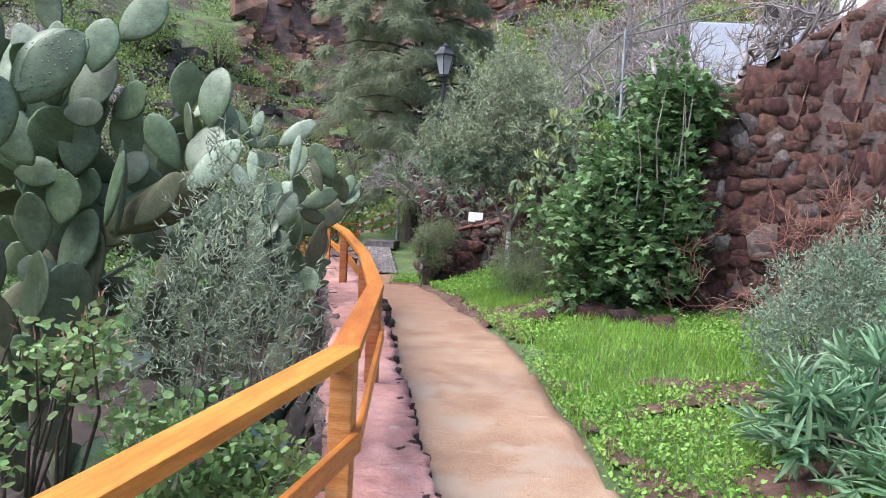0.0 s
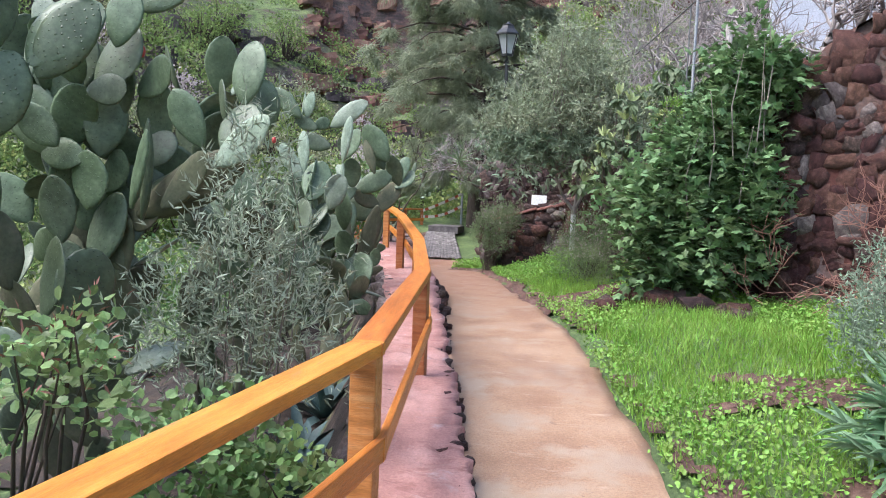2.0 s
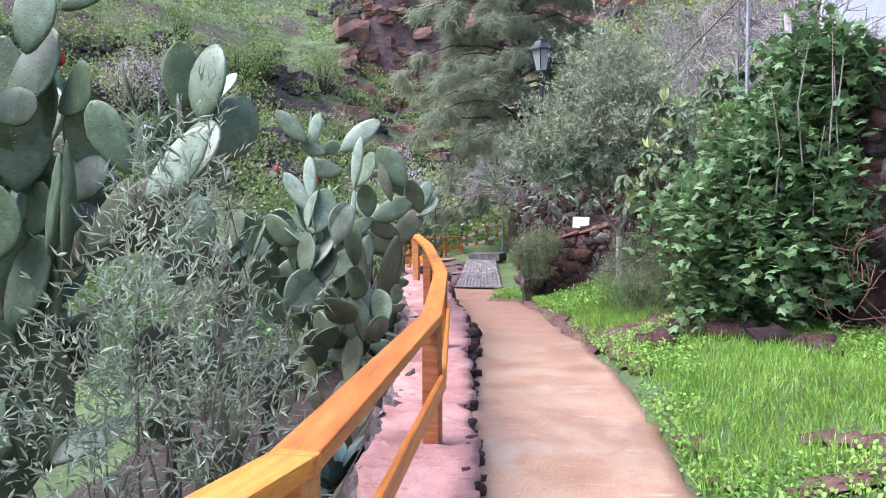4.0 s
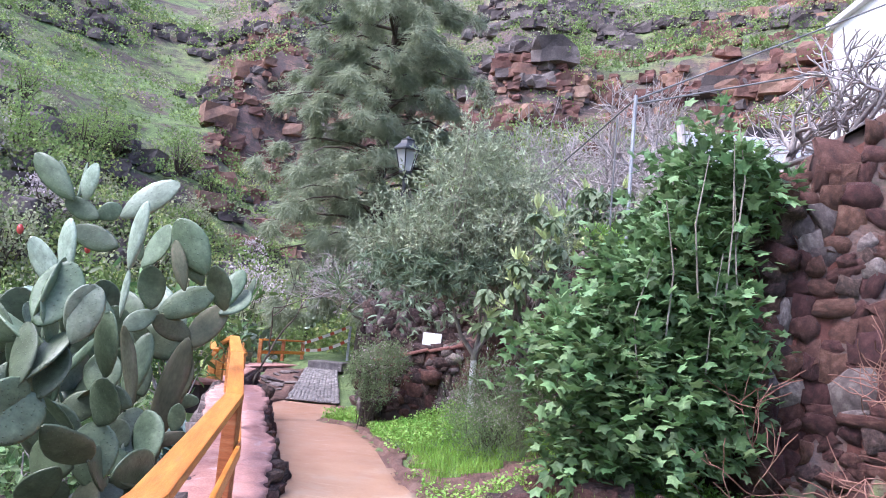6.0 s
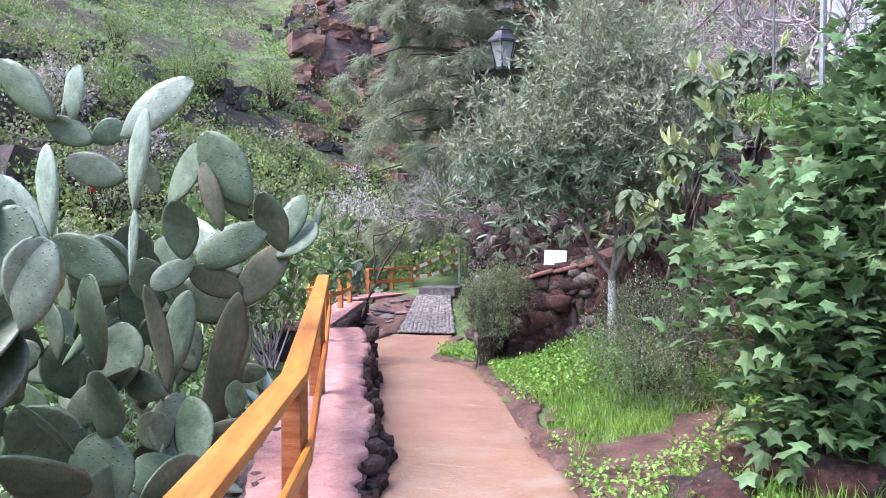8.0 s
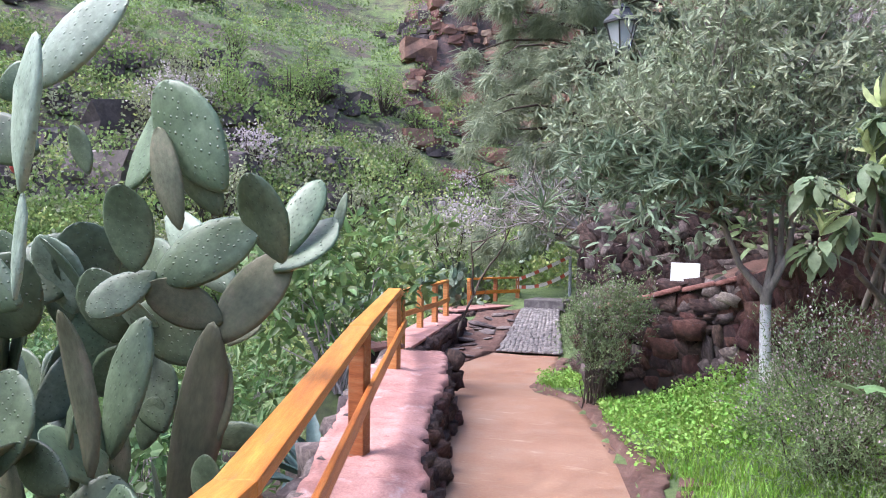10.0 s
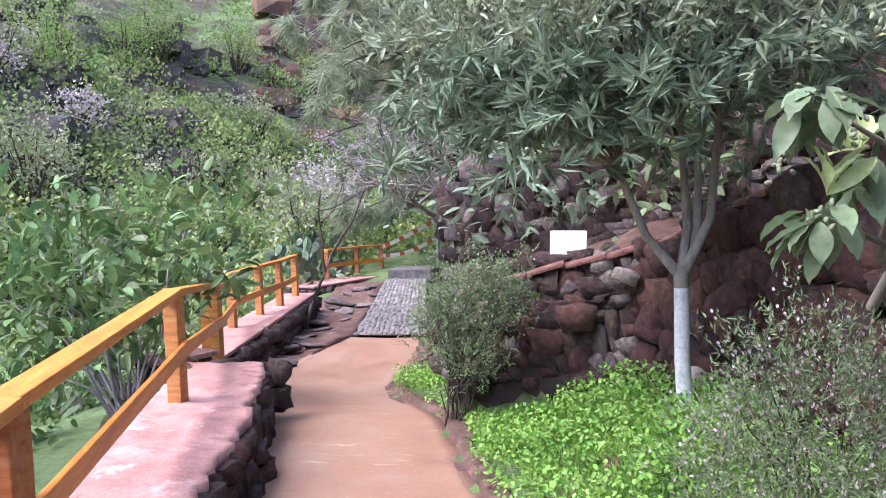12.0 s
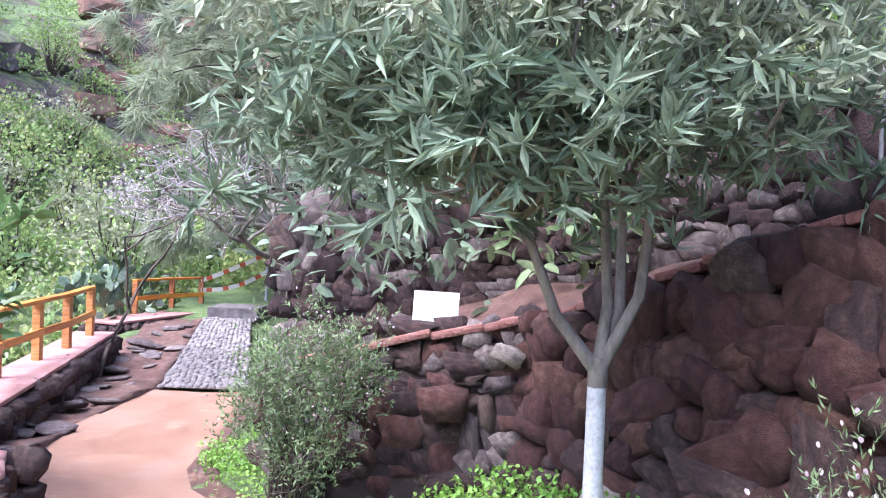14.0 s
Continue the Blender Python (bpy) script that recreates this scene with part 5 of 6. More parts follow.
def loquat(label, base, seed, tips, leaf_len=0.21, young=0.5):
    """A loquat: whorls of big ribbed leaves at the branch ends, some with pale upright young leaves and fuzzy buds."""
    rng = np.random.default_rng(seed)
    th = thing("loquat_tree", label, "tree", "loquats", at=base)
    tips = np.array(tips, float) - np.array(base)
    fork = np.array([0, 0, max(0.35, tips[:, 2].min() * 0.75)])
    child("trunk", tube_mesh("trunk", twigs_to(rng, fork, tips, 0.02, 0.05) + [([(0, 0, -0.05), fork * 0.5 + np.array([0.03, 0, 0]), fork], [0.05, 0.042, 0.036])], 6), BARK, th)
    n = 18
    p = np.repeat(tips, n, 0) + rng.normal(size=(len(tips) * n, 3)) * 0.025
    d = sphere_dirs(len(p), rng)
    d[:, 2] = np.clip(d[:, 2], -0.7, 0.25)
    child("foliage", leaf_mesh("foliage", RIBBED, p, d, leaf_len * rng.uniform(0.65, 1.2, len(p)), leaf_len * 0.4, rng, 0.35, 0.8), LOQUAT, th, kind="stuff")
    top = tips[rng.random(len(tips)) < young]
    p = np.repeat(top, 7, 0) + np.array([0, 0, 0.06])
    d = unit(np.array([0, 0, 1.0]) + rng.normal(size=(len(p), 3)) * 0.4)
    child("young_foliage", leaf_mesh("young_foliage", RIBBED, p, d, leaf_len * 1.0 * rng.uniform(0.6, 1.15, len(p)), leaf_len * 0.3, rng, 0, 0.1), LOQUAT_YOUNG, th, "pale upright young leaves", kind="stuff")
    return th


young_loquat = loquat("young loquat tree with pale upright new leaves", at_ground(3.15, 11.25), 61,
       [(2.72, 10.8, 1.55), (2.69, 10.8, 1.88), (2.93, 10.7, 1.95), (2.98, 10.7, 2.18), (3.08, 10.7, 2.12), (3.23, 10.7, 2.4), (3.31, 10.75, 2.66), (3.15, 10.9, 2.75), (2.85, 10.95, 1.68), (3.0, 11.0, 1.85), (3.4, 11.0, 2.4), (3.3, 10.9, 2.1)], leaf_len=0.16, young=0.9)
# fuzzy pale buds in clusters at the near branch ends
bud_me = bpy.data.meshes.new("bud")
bud_bm = bmesh.new()
bmesh.ops.create_icosphere(bud_bm, subdivisions=2, radius=0.0085, matrix=Matrix.Diagonal((0.85, 0.85, 1.5, 1)))
bud_bm.to_mesh(bud_me)
bud_bm.free()
bud_me.materials.append(BUD)
rb = np.random.default_rng(66)
for tx, ty, tz in ((2.7, 10.75, 1.5), (2.72, 10.9, 1.82), (2.85, 10.9, 1.68), (2.64, 10.95, 1.62), (2.78, 10.7, 1.75), (2.85, 10.7, 2.0)):
    for _ in range(8):
        ob = new("bud", bud_me)
        ob.parent = young_loquat
        off = rb.normal(size=3) * 0.03 + np.array([-0.02, -0.02, 0.06])
        ob.matrix_local = Matrix.LocRotScale(Vector((tx, ty, tz)) - young_loquat.location + Vector(off), Euler(tuple(rb.normal(size=3) * 0.7)), (1, 1, 1))
for bx, by, sd, rr in ((3.4, 16.8, 62, 0.8), (2.3, 17.6, 63, 0.9), (4.2, 15.2, 64, 0.6)):
    B = at_ground(bx, by)
    q, _ = blob_points(np.random.default_rng(sd), [(bx, by, B[2] + 1.5, rr, rr, rr)], 5, 0.5)
    loquat("dark loquat tree on the upper terrace", B, sd, q[:40], 0.22, 0.35)


def pine_tree(base, seed):
    """A tall pine whose needles hang in soft drooping tufts."""
    rng = np.random.default_rng(seed)
    th = thing("pine_tree", "tall grey-green pine with hanging tufts of needles", "tree", at=base)
    H = 13.5
    lines, tufts, dirs = [([(0, 0, -0.2), (0.1, 0, 4), (0, 0.1, 8), (0.1, 0, H)], [0.28, 0.22, 0.15, 0.03])], [], []
    for i in range(104):
        z = H * (0.1 + 0.88 * (i / 104) ** 0.95)
        a = i * 2.4 + rng.uniform(-0.3, 0.3)
        reach = (1.0 - 0.5 * ((z - 2) / H)) * rng.uniform(2.4, 4.6) if z > 4 else rng.uniform(2.0, 3.9)
        out = np.array([math.cos(a), math.sin(a), 0.0])
        pts = [np.array([0.05, 0.05, z]) + out * reach * t + np.array([0, 0, 0.5 * reach * t * (0.9 - t) + rng.normal() * 0.05]) for t in (0, 0.3, 0.6, 0.85, 1.0)]
        lines.append((pts, [0.06, 0.045, 0.03, 0.02, 0.012]))
        for t in rng.uniform(0.4, 1.08, 5):
            c = pts[0] + (pts[-1] - pts[0]) * t + np.array([rng.normal() * 0.3, rng.normal() * 0.3, 0.5 * reach * t * (0.9 - t) + rng.normal() * 0.15])
            tufts.append(c)
            dirs.append(out * 0.35 + np.array([0, 0, 0.25]))
    tufts, dirs = np.array(tufts), np.array(dirs)
    child("trunk", tube_mesh("trunk", lines, 7), DARKBARK, th)
    n = 165
    p = np.repeat(tufts, n, 0) + rng.normal(size=(len(tufts) * n, 3)) * 0.1
    d = unit(np.repeat(dirs, n, 0) * 0.9 + sphere_dirs(len(p), rng) * 0.65)
    child("needles", leaf_mesh("needles", BLADE, p, d, 0.55 * rng.uniform(0.6, 1.2, len(p)), 0.023, rng, 0.95, 0.2), PINE, th)


pine_tree(at_ground(-1.4, 27.5), 71)


def bare_tree(name, label, base, seed, height, bark, radius=0.06, depth=4, splits=3, spread=0.5):
    rng = np.random.default_rng(seed)
    th = thing(name, label, "tree", at=base)
    lines, P, D = grow(rng, (0, 0, -0.1), (0.05, 0.05, 1), height * 0.36, radius, depth, splits, spread, 0.74, 0.25, 0.15, thin=1.05)
    child("trunk", tube_mesh("trunk", lines, 3), bark, th, kind="stuff" if depth > 4 else "")
    return th, P, D, rng


bare_tree("sapling", "thin dark leafless sapling by the ravine fence", at_ground(-2.75, 20.6), 81, 4.2, DARKBARK, 0.042, 3, 2, 0.45)
for i, (x, y, h) in enumerate(((4.8, 26.5, 5.4), (7.0, 28.0, 5.8), (9.0, 27.5, 5.2), (3.4, 29.0, 5.6), (6.0, 31.0, 5.6), (5.6, 25.0, 5.4), (8.2, 25.2, 5.6), (4.4, 31.5, 6.0), (7.6, 32.0, 6.2), (6.4, 21.5, 4.6), (8.6, 16.5, 3.2), (6.6, 12.6, 2.8), (5.8, 11.4, 2.0))):
    bare_tree("bare_tree", "leafless pale-barked fruit tree on the upper terrace", at_ground(x, y), 90 + i, h, PALEBARK, 0.13, 5, 3, 0.6)

# the shaded tree by the lamp: grey trunk, dead lower twigs, sword-leaved tufts
dragon = thing("dragon_tree", "grey-trunked tree with dead twigs and sword-shaped leaves", "tree", at=at_ground(1.05, 17.3))
rd = np.random.default_rng(77)
dl, dp, dd = grow(rd, (0, 0, -0.3), (-0.25, 0.0, 1), 1.3, 0.15, 5, 3, 0.8, 0.66, 0.25, 0.05, thin=0.8)
child("trunk", tube_mesh("trunk", dl, 8), BARK, dragon)
tuft = dp[::240]
child("leaves", leaf_mesh("leaves", BLADE, np.repeat(tuft, 26, 0), sphere_dirs(len(tuft) * 26, rd, 0.5), 0.42, 0.025, rd, 0.0, 0.3), DRAGON, dragon)


# bleached dead twigs that fan out below the crown
dl = []
bx, by, bz = dragon.location
for tx, tz in ((-0.65, 2.38), (-0.86, 2.3), (-0.74, 2.1), (-0.3, 2.45), (-0.4, 1.83), (0.1, 2.2), (0.2, 2.5), (-0.6, 2.6), (-0.1, 1.95), (0.4, 2.6)):
    s0 = np.array([0.35 - bx, 16.95 - by, 1.75 - bz])
    e0 = np.array([tx - bx, 16.7 - by, tz - bz])
    ln = float(np.linalg.norm(e0 - s0))
    l, _, _ = grow(rd, s0, e0 - s0, ln * 0.5, 0.02, 3, 3, 0.45, 0.62, 0.4, 0.05, thin=0.75)
    dl += l
child("dead_twigwork", tube_mesh("dead_twigwork", dl, 4), PALEBARK, dragon, "bleached dead twigs", kind="stuff")


# ---- agaves in the shade of the shrubs ----
def agave(base, seed, size):
    rng = np.random.default_rng(seed)
    th = thing("agave", "dark blue-grey agave rosette under the shrubs", "succulent", "agaves", at=base)
    for i in range(16):
        a = i * 2.4
        el = 0.25 + 1.0 * i / 16
        d = np.array([[math.cos(a) * math.cos(el), math.sin(a) * math.cos(el), math.sin(el)]])
        child("leaf", leaf_mesh("leaf", STRAP, np.zeros((1, 3)), d, size * rng.uniform(0.8, 1.1), size * 0.2, rng, 0.1, 0.9), AGAVE, th)


for i, (x, y, s) in enumerate(((1.0, 4.9, 0.6), (0.75, 5.6, 0.55), (0.55, 6.7, 0.6), (0.4, 3.2, 0.6), (-0.5, 11.3, 0.6), (-0.9, 12.0, 0.6), (0.2, 2.6, 0.5))):
    agave(at_ground(x, y), 100 + i, s)


# ---- grass and weeds on the lawn ----
def lawn_points(n, rng, lo, hi, y0, y1):
    y = rng.uniform(y0, y1, n)
    x = path_r(y) + 0.02 + rng.uniform(lo, hi, n)
    side, _, _ = terrace_at(x, y)
    keep = side < -0.12
    x, y = x[keep], y[keep]
    return np.stack([x, y, land(x, y)], -1)


rg = np.random.default_rng(5)
g = lawn_points(70000, rg, 0, 3.6, 2.0, 17.5)
bare = fbm(g[:, 0] * 1.1 + 3, g[:, 1] * 1.1, 11.0) + np.where(g[:, 1] < 5.2, 0.45, 0)
g = g[(bare < 0.7) & (g[:, 0] - path_r(g[:, 1]) > np.where(g[:, 1] > 8, 0.16, 0.05) + 0.22 * fbm(g[:, 0], g[:, 1] * 1.7, 21.0))]
grass = new("grass", leaf_mesh("grass", BLADE, g, unit(rg.normal(size=(len(g), 3)) * 0.35 + np.array([0, 0, 1.0])), rg.uniform(0.06, 0.17, len(g)) * np.where(g[:, 1] < 5.0, 0.6, 1.0), 0.008, rg, -0.0, 0.1))
grass.data.materials.append(GRASS)
tagged(grass, "bright green lawn grass beside the path", "grass", kind="stuff")
c = lawn_points(58000, rg, -0.03, 3.4, 1.0, 17.5)
patch = fbm(c[:, 0] * 1.4, c[:, 1] * 1.4, 12.0)
c = c[(patch > np.where(c[:, 1] < 5.5, -0.35, 0.0)) | ((np.abs(c[:, 0] - path_r(c[:, 1])) < 0.14) & (fbm(c[:, 0], c[:, 1] * 2.3, 22.0) > 0.15))]
c[:, 2] += rg.uniform(0.03, 0.14, len(c)) * np.where(c[:, 1] > 10.5, 1.5, np.where(c[:, 1] < 5.5, 0.6, 1.0))
weeds = new("weeds", leaf_mesh("weeds", OVAL, c, sphere_dirs(len(c), rg, 0.2), rg.uniform(0.02, 0.042, len(c)) * 1.0, 0.024, rg, 0.0, 0.7))
weeds.data.materials.append(CLOVER)
tagged(weeds, "low clover and weeds along the lawn", "weeds", kind="stuff")


# taller weeds at the foot of the sign wall and round the heath bush
n = 16000
wx, wy = rg.uniform(0.75, 3.0, n), rg.uniform(12.2, 14.2, n)
keep = (terrace_at(wx, wy)[0] < -0.15) & (wx > path_r(wy) + 0.12) & (fbm(wx * 1.6, wy * 1.6, 23.0) > -0.75)
wx, wy = wx[keep], wy[keep]
tall = 0.1 + 0.2 * np.clip(fbm(wx * 1.2, wy * 1.2, 24.0) + 0.6, 0, 1)
wp = np.stack([wx, wy, land(wx, wy) + tall * rg.random(len(wx)) ** 0.6], -1)
tall_weeds = new("weeds", leaf_mesh("weeds", OVAL, wp, sphere_dirs(len(wp), rg, 0.3), rg.uniform(0.022, 0.05, len(wp)), 0.026, rg, 0.0, 0.6))
tall_weeds.data.materials.append(CLOVER)
tagged(tall_weeds, "taller bright weeds at the foot of the stone wall", "weeds", kind="stuff")


# ---- scrub over the hillside ----
def hill_scrub(name, label, n, seed, mat, rmin, rmax, azs, size, leaf, per):
    rng = np.random.default_rng(seed)
    az = np.radians(rng.uniform(azs[0], azs[1], n))
    r = rmin + (rmax - rmin) * rng.random(n) ** 1.3
    x, y = 2.5 + r * np.sin(az), 5 + r * np.cos(az)
    ok = ((terrace_at(x, y)[0] < 0) | (r > 34)) & ((x < -5.0) | (y > 30)) & (y > 15)
    x, y, r = x[ok], y[ok], r[ok]
    n = len(x)
    z = land(x, y)
    s = size * rng.uniform(0.5, 1.6, n) * (0.8 + r / 60)
    d = sphere_dirs(n * per, rng, 0.3)
    d[:, 2] = np.abs(d[:, 2])
    rad = np.repeat(s, per)[:, None] * rng.uniform(0.72, 1.0, (n * per, 1)) * (1 + 0.25 * np.sin(d[:, :1] * 6 + np.repeat(x, per)[:, None]) * np.sin(d[:, 1:2] * 6 + np.repeat(y, per)[:, None]))
    P = np.repeat(np.stack([x, y, z], -1), per, 0) + d * rad * np.array([1, 1, 0.9])
    k = np.repeat(0.7 + r / 60, per)
    ob = new(name, leaf_mesh(name, QUAD, P, unit(d * 0.7 + rng.normal(size=d.shape) * 0.7), leaf * k, leaf * 0.7 * k, rng, 0, 0.2))
    ob.data.materials.append(mat)
    return tagged(ob, label, "scrub", kind="stuff")


for i, (mat, lab, near, far) in enumerate(((HILLBUSH, "mid-green scrub over the slopes", 620, 900), (HILLGREY, "grey-green scrub over the slopes", 380, 200), (HILLDARK, "dark green scrub over the slopes", 480, 500), (HILLYELLOW, "yellow-green scrub over the slopes", 300, 160))):
    hill_scrub("scrub", lab, near, 201 + i, mat, 18, 52, (-62, 4), 1.0, 0.165, 110)
    hill_scrub("far_scrub", "low " + lab, far, 211 + i, mat, 45, 110, (-62, 38), 0.7, 0.14, 80)


# ---- rock outcrops in the hillside ----
def outcrops(name, label, n, seed, mat, rmin, rmax, azs, size, test):
    """Angular blocks half sunk in the slope, lying along its ledges."""
    rng = np.random.default_rng(seed)
    az, r = np.radians(rng.uniform(azs[0], azs[1], n)), rng.uniform(rmin, rmax, n)
    x, y = 2.5 + r * np.sin(az), 5 + r * np.cos(az)
    z = land(x, y)
    r2 = r + 0.8
    grade = (land(2.5 + r2 * np.sin(az), 5 + r2 * np.cos(az)) - z) / 0.8
    ok = test(x, y, z, grade) & ((terrace_at(x, y)[0] < 2.0) | (r > 38))
    x, y, z, az = x[ok], y[ok], z[ok], az[ok]
    n = len(x)
    cube = np.array([(i, j, k) for i in (-1, 0, 1) for j in (-1, 0, 1) for k in (-1, 0, 1)], float)
    cube = cube[np.abs(cube).sum(1) > 0]
    idx = {tuple(v): i for i, v in enumerate(cube)}
    F = []
    for axis in range(3):
        for s in (-1, 1):
            u, v = [q for q in range(3) if q != axis]
            for i in (-1, 0):
                for j in (-1, 0):
                    f = []
                    for di, dj in ((0, 0), (1, 0), (1, 1), (0, 1)):
                        c = [0, 0, 0]
                        c[axis], c[u], c[v] = s, i + di, j + dj
                        f.append(idx[tuple(c)])
                    F.append(f if (s > 0) != (axis == 1) else f[::-1])
    F = np.array(F)
    m = len(cube)
    s = size * np.exp(rng.normal(size=n) * 0.45)
    W = cube[None] * (0.86 + 0.14 / np.maximum(np.linalg.norm(cube, axis=1), 1))[None, :, None] + rng.normal(size=(n, m, 3)) * 0.13
    W = W * s[:, None, None] * np.array([0.8, 0.6, 0.5])
    t = -az + rng.normal(size=n) * 0.3
    X = W[..., 0] * np.cos(t)[:, None] - W[..., 1] * np.sin(t)[:, None] + x[:, None]
    Y = W[..., 0] * np.sin(t)[:, None] + W[..., 1] * np.cos(t)[:, None] + y[:, None]
    V = np.stack([X, Y, W[..., 2] + z[:, None] + 0.25], -1).reshape(-1, 3)
    ob = new(name, np_mesh(name, V, (F[None] + (np.arange(n) * m)[:, None, None]).reshape(-1, 4), False))
    ob.data.materials.append(mat)
    tagged(ob, label, "rocks", kind="stuff")


ledge = lambda x, y, z, g: (z > 2.5) & (fbm(x * 0.07 + z * 0.02, z * 0.42, 31.0) + 0.5 * fbm(x * 0.2, y * 0.2, 32.0) > 0.0)
outcrops("rock_outcrop", "dark lava ledges breaking through the green slope", 9000, 501, HILLROCK, 28, 95, (-58, 40), 0.55, ledge)
outcrops("red_cliff", "rust-red broken cliff above the ravine", 9000, 502, CLIFFROCK, 40, 85, (-23, -4), 0.52, lambda x, y, z, g: g > 1.1)
outcrops("red_cliff", "rust-red broken ledge below the house", 9000, 503, CLIFFROCK, 40, 75, (-5, 40), 0.45, lambda x, y, z, g: g > 1.05)


# ---- fleshy rosette shrub on the upper bank ----
aeon = thing("succulent_shrub", "grey-stemmed shrub with fleshy leaf rosettes on the bank", "succulent", at=(4.14, 14.15, 2.4))
ra = np.random.default_rng(88)
tips = [Vector(t) - aeon.location for t in ((3.74, 14.1, 2.73), (3.9, 14.05, 2.83), (4.0, 14.15, 2.9), (4.22, 14.1, 2.94), (4.1, 14.2, 2.86), (4.42, 14.15, 2.9), (3.8, 14.2, 2.85))]
for t in tips:
    child("stem", tube_mesh("stem", [([(0, 0, -0.1), (t[0] * 0.35, t[1] * 0.4, 0.1 + t[2] * 0.2), (t[0] * 0.9, t[1], t[2] - 0.12), tuple(t)], [0.02, 0.017, 0.014, 0.012])], 6), BARK, aeon)
    child("rosette", leaf_mesh("rosette", OVAL, np.repeat([np.array(t)], 26, 0) + ra.normal(size=(26, 3)) * 0.01, sphere_dirs(26, ra, 0.5), ra.uniform(0.06, 0.1, 26), 0.045, ra, 0.0, 0.6), LOQUAT_YOUNG, aeon)
wp = np.concatenate([np.array(c) + ra.normal(size=(260, 3)) * np.array([0.16, 0.12, 0.05]) for c in ((4.42, 14.1, 2.88), (4.6, 14.2, 3.0), (3.85, 14.1, 2.62), (4.3, 14.3, 3.1), (4.9, 14.3, 3.1))])
bank_weeds = new("weeds", leaf_mesh("weeds", BLADE, wp, sphere_dirs(len(wp), ra, 1.2), ra.uniform(0.05, 0.13, len(wp)), 0.014, ra, 0.0, 0.3))
bank_weeds.data.materials.append(CLOVER)
tagged(bank_weeds, "yellow-green weeds between the bank stones", "weeds", kind="stuff")

# bare red soil where the lawn is thin, and ravine soil with the shrubs' shade painted in
def soil_sheet(name, label, x0, x1, y0, y1, keep, step=0.1, mat=SOIL):
    gx, gy = np.arange(x0, x1, step), np.arange(y0, y1, step)
    X, Y = np.meshgrid(gx, gy)
    V = np.stack([X, Y, land(X, Y) + 0.035], -1).reshape(-1, 3)
    n, m = X.shape
    i, j = np.meshgrid(np.arange(n - 1), np.arange(m - 1), indexing="ij")
    ok = keep(X[:-1, :-1] + step / 2, Y[:-1, :-1] + step / 2).ravel()
    F = np.stack([i * m + j, i * m + j + 1, (i + 1) * m + j + 1, (i + 1) * m + j], -1).reshape(-1, 4)[ok]
    structure(name, np_mesh(name, V, F, True), mat, label, "soil")


soil_sheet("bare_soil", "bare red-brown soil in thin grass", 2.0, 9.0, 0.0, 14.5,
           lambda x, y: (x > path_r(y) + 0.08) & ((fbm(x * 1.1 + 3, y * 1.1, 11.0) + np.where(y < 5.2, 0.45, 0) + np.where(terrace_at(x, y)[0] > -1.0, 1.0, 0) + np.where(x - path_r(y) < 0.25 + 0.2 * fbm(x, y * 1.7, 21.0), 1.0, 0) > 0.65)) & (terrace_at(x, y)[0] < -0.05))
soil_sheet("ravine_soil", "soil at the foot of the wall, shade painted into its colour", -5.0, 2.5, -3.0, 14.3, lambda x, y: (x < path_l(y) - wall_w(y) - 0.1) & (x > path_l(y) - 4.2 + 0.5 * fbm(x, y, 13.0)), 0.1, SHADE_SOIL)
soil_sheet("terrace_soil", "dark earth between the plants of the upper terrace", -1.0, 16.0, 6.0, 33.0, lambda x, y: (terrace_at(x, y)[0] > 0.3) & (np.hypot(x - 2.5, y - 5) < 30), 0.25)
structure("soil_edge", strip("soil_edge", np.arange(9.0, 19.8, 0.1), lambda y: path_r(y) - 0.09, jag(lambda y: path_r(y) + 0.16, 0.07, 6.0), lambda y, x: np.maximum(land(x, y) + 0.03, path_z(y) - 0.015) + 0.006 * fbm(x * 11, y * 11, 17.0), 0.1, 8), SOIL,
          "brown earth edge between the concrete and the lawn", "soil")
rocky = strip("stony_verge", np.arange(15.2, 26, 0.2), lambda y: path_l(y) - 1.2 if y < 20.2 else ramp_l(y) - 1.1, lambda y: path_l(y) - 0.08 if y < 20.2 else ramp_l(y) - 0.02, lambda y, x: path_z(y) + 0.03 + 0.05 * fbm(x * 3, y * 3, 14.0), 0.3, 8)
structure("stony_verge", rocky, SOIL, "stony verge of brown earth beside the ramp", "verge")

# ---- small trees on the far slope ----
def slope_tree(x, y, seed, h, mat, label, dense=1.0):
    B = at_ground(x, y)
    bush("slope_tree", label, "tree", B, seed, [(0, 0, h * 0.7, h * 0.42, h * 0.42, h * 0.32), (h * 0.2, 0, h * 0.5, h * 0.3, h * 0.3, h * 0.25)], 16 * dense, OVAL, 0.15, 0.09, mat, DARKBARK, 24, 0.05, 0.3, sprig=3, inner=0.3)


rt = np.random.default_rng(300)
for i in range(40):
    az, r = radians(rt.uniform(-40, -5)), rt.uniform(26, 60)
    m, lab = ((HILLGREY, "grey-green small tree on the far slope"), (HILLBUSH, "bright green small tree on the far slope"), (BLOSSOM, "almond tree in pale blossom on the slope"))[2 if i % 5 == 4 else i % 2]
    r = max(r, 38) if i % 5 == 4 else r
    slope_tree(2.5 + r * math.sin(az), 5 + r * math.cos(az), 310 + i, rt.uniform(1.8, 3.6), m, lab, 0.8)

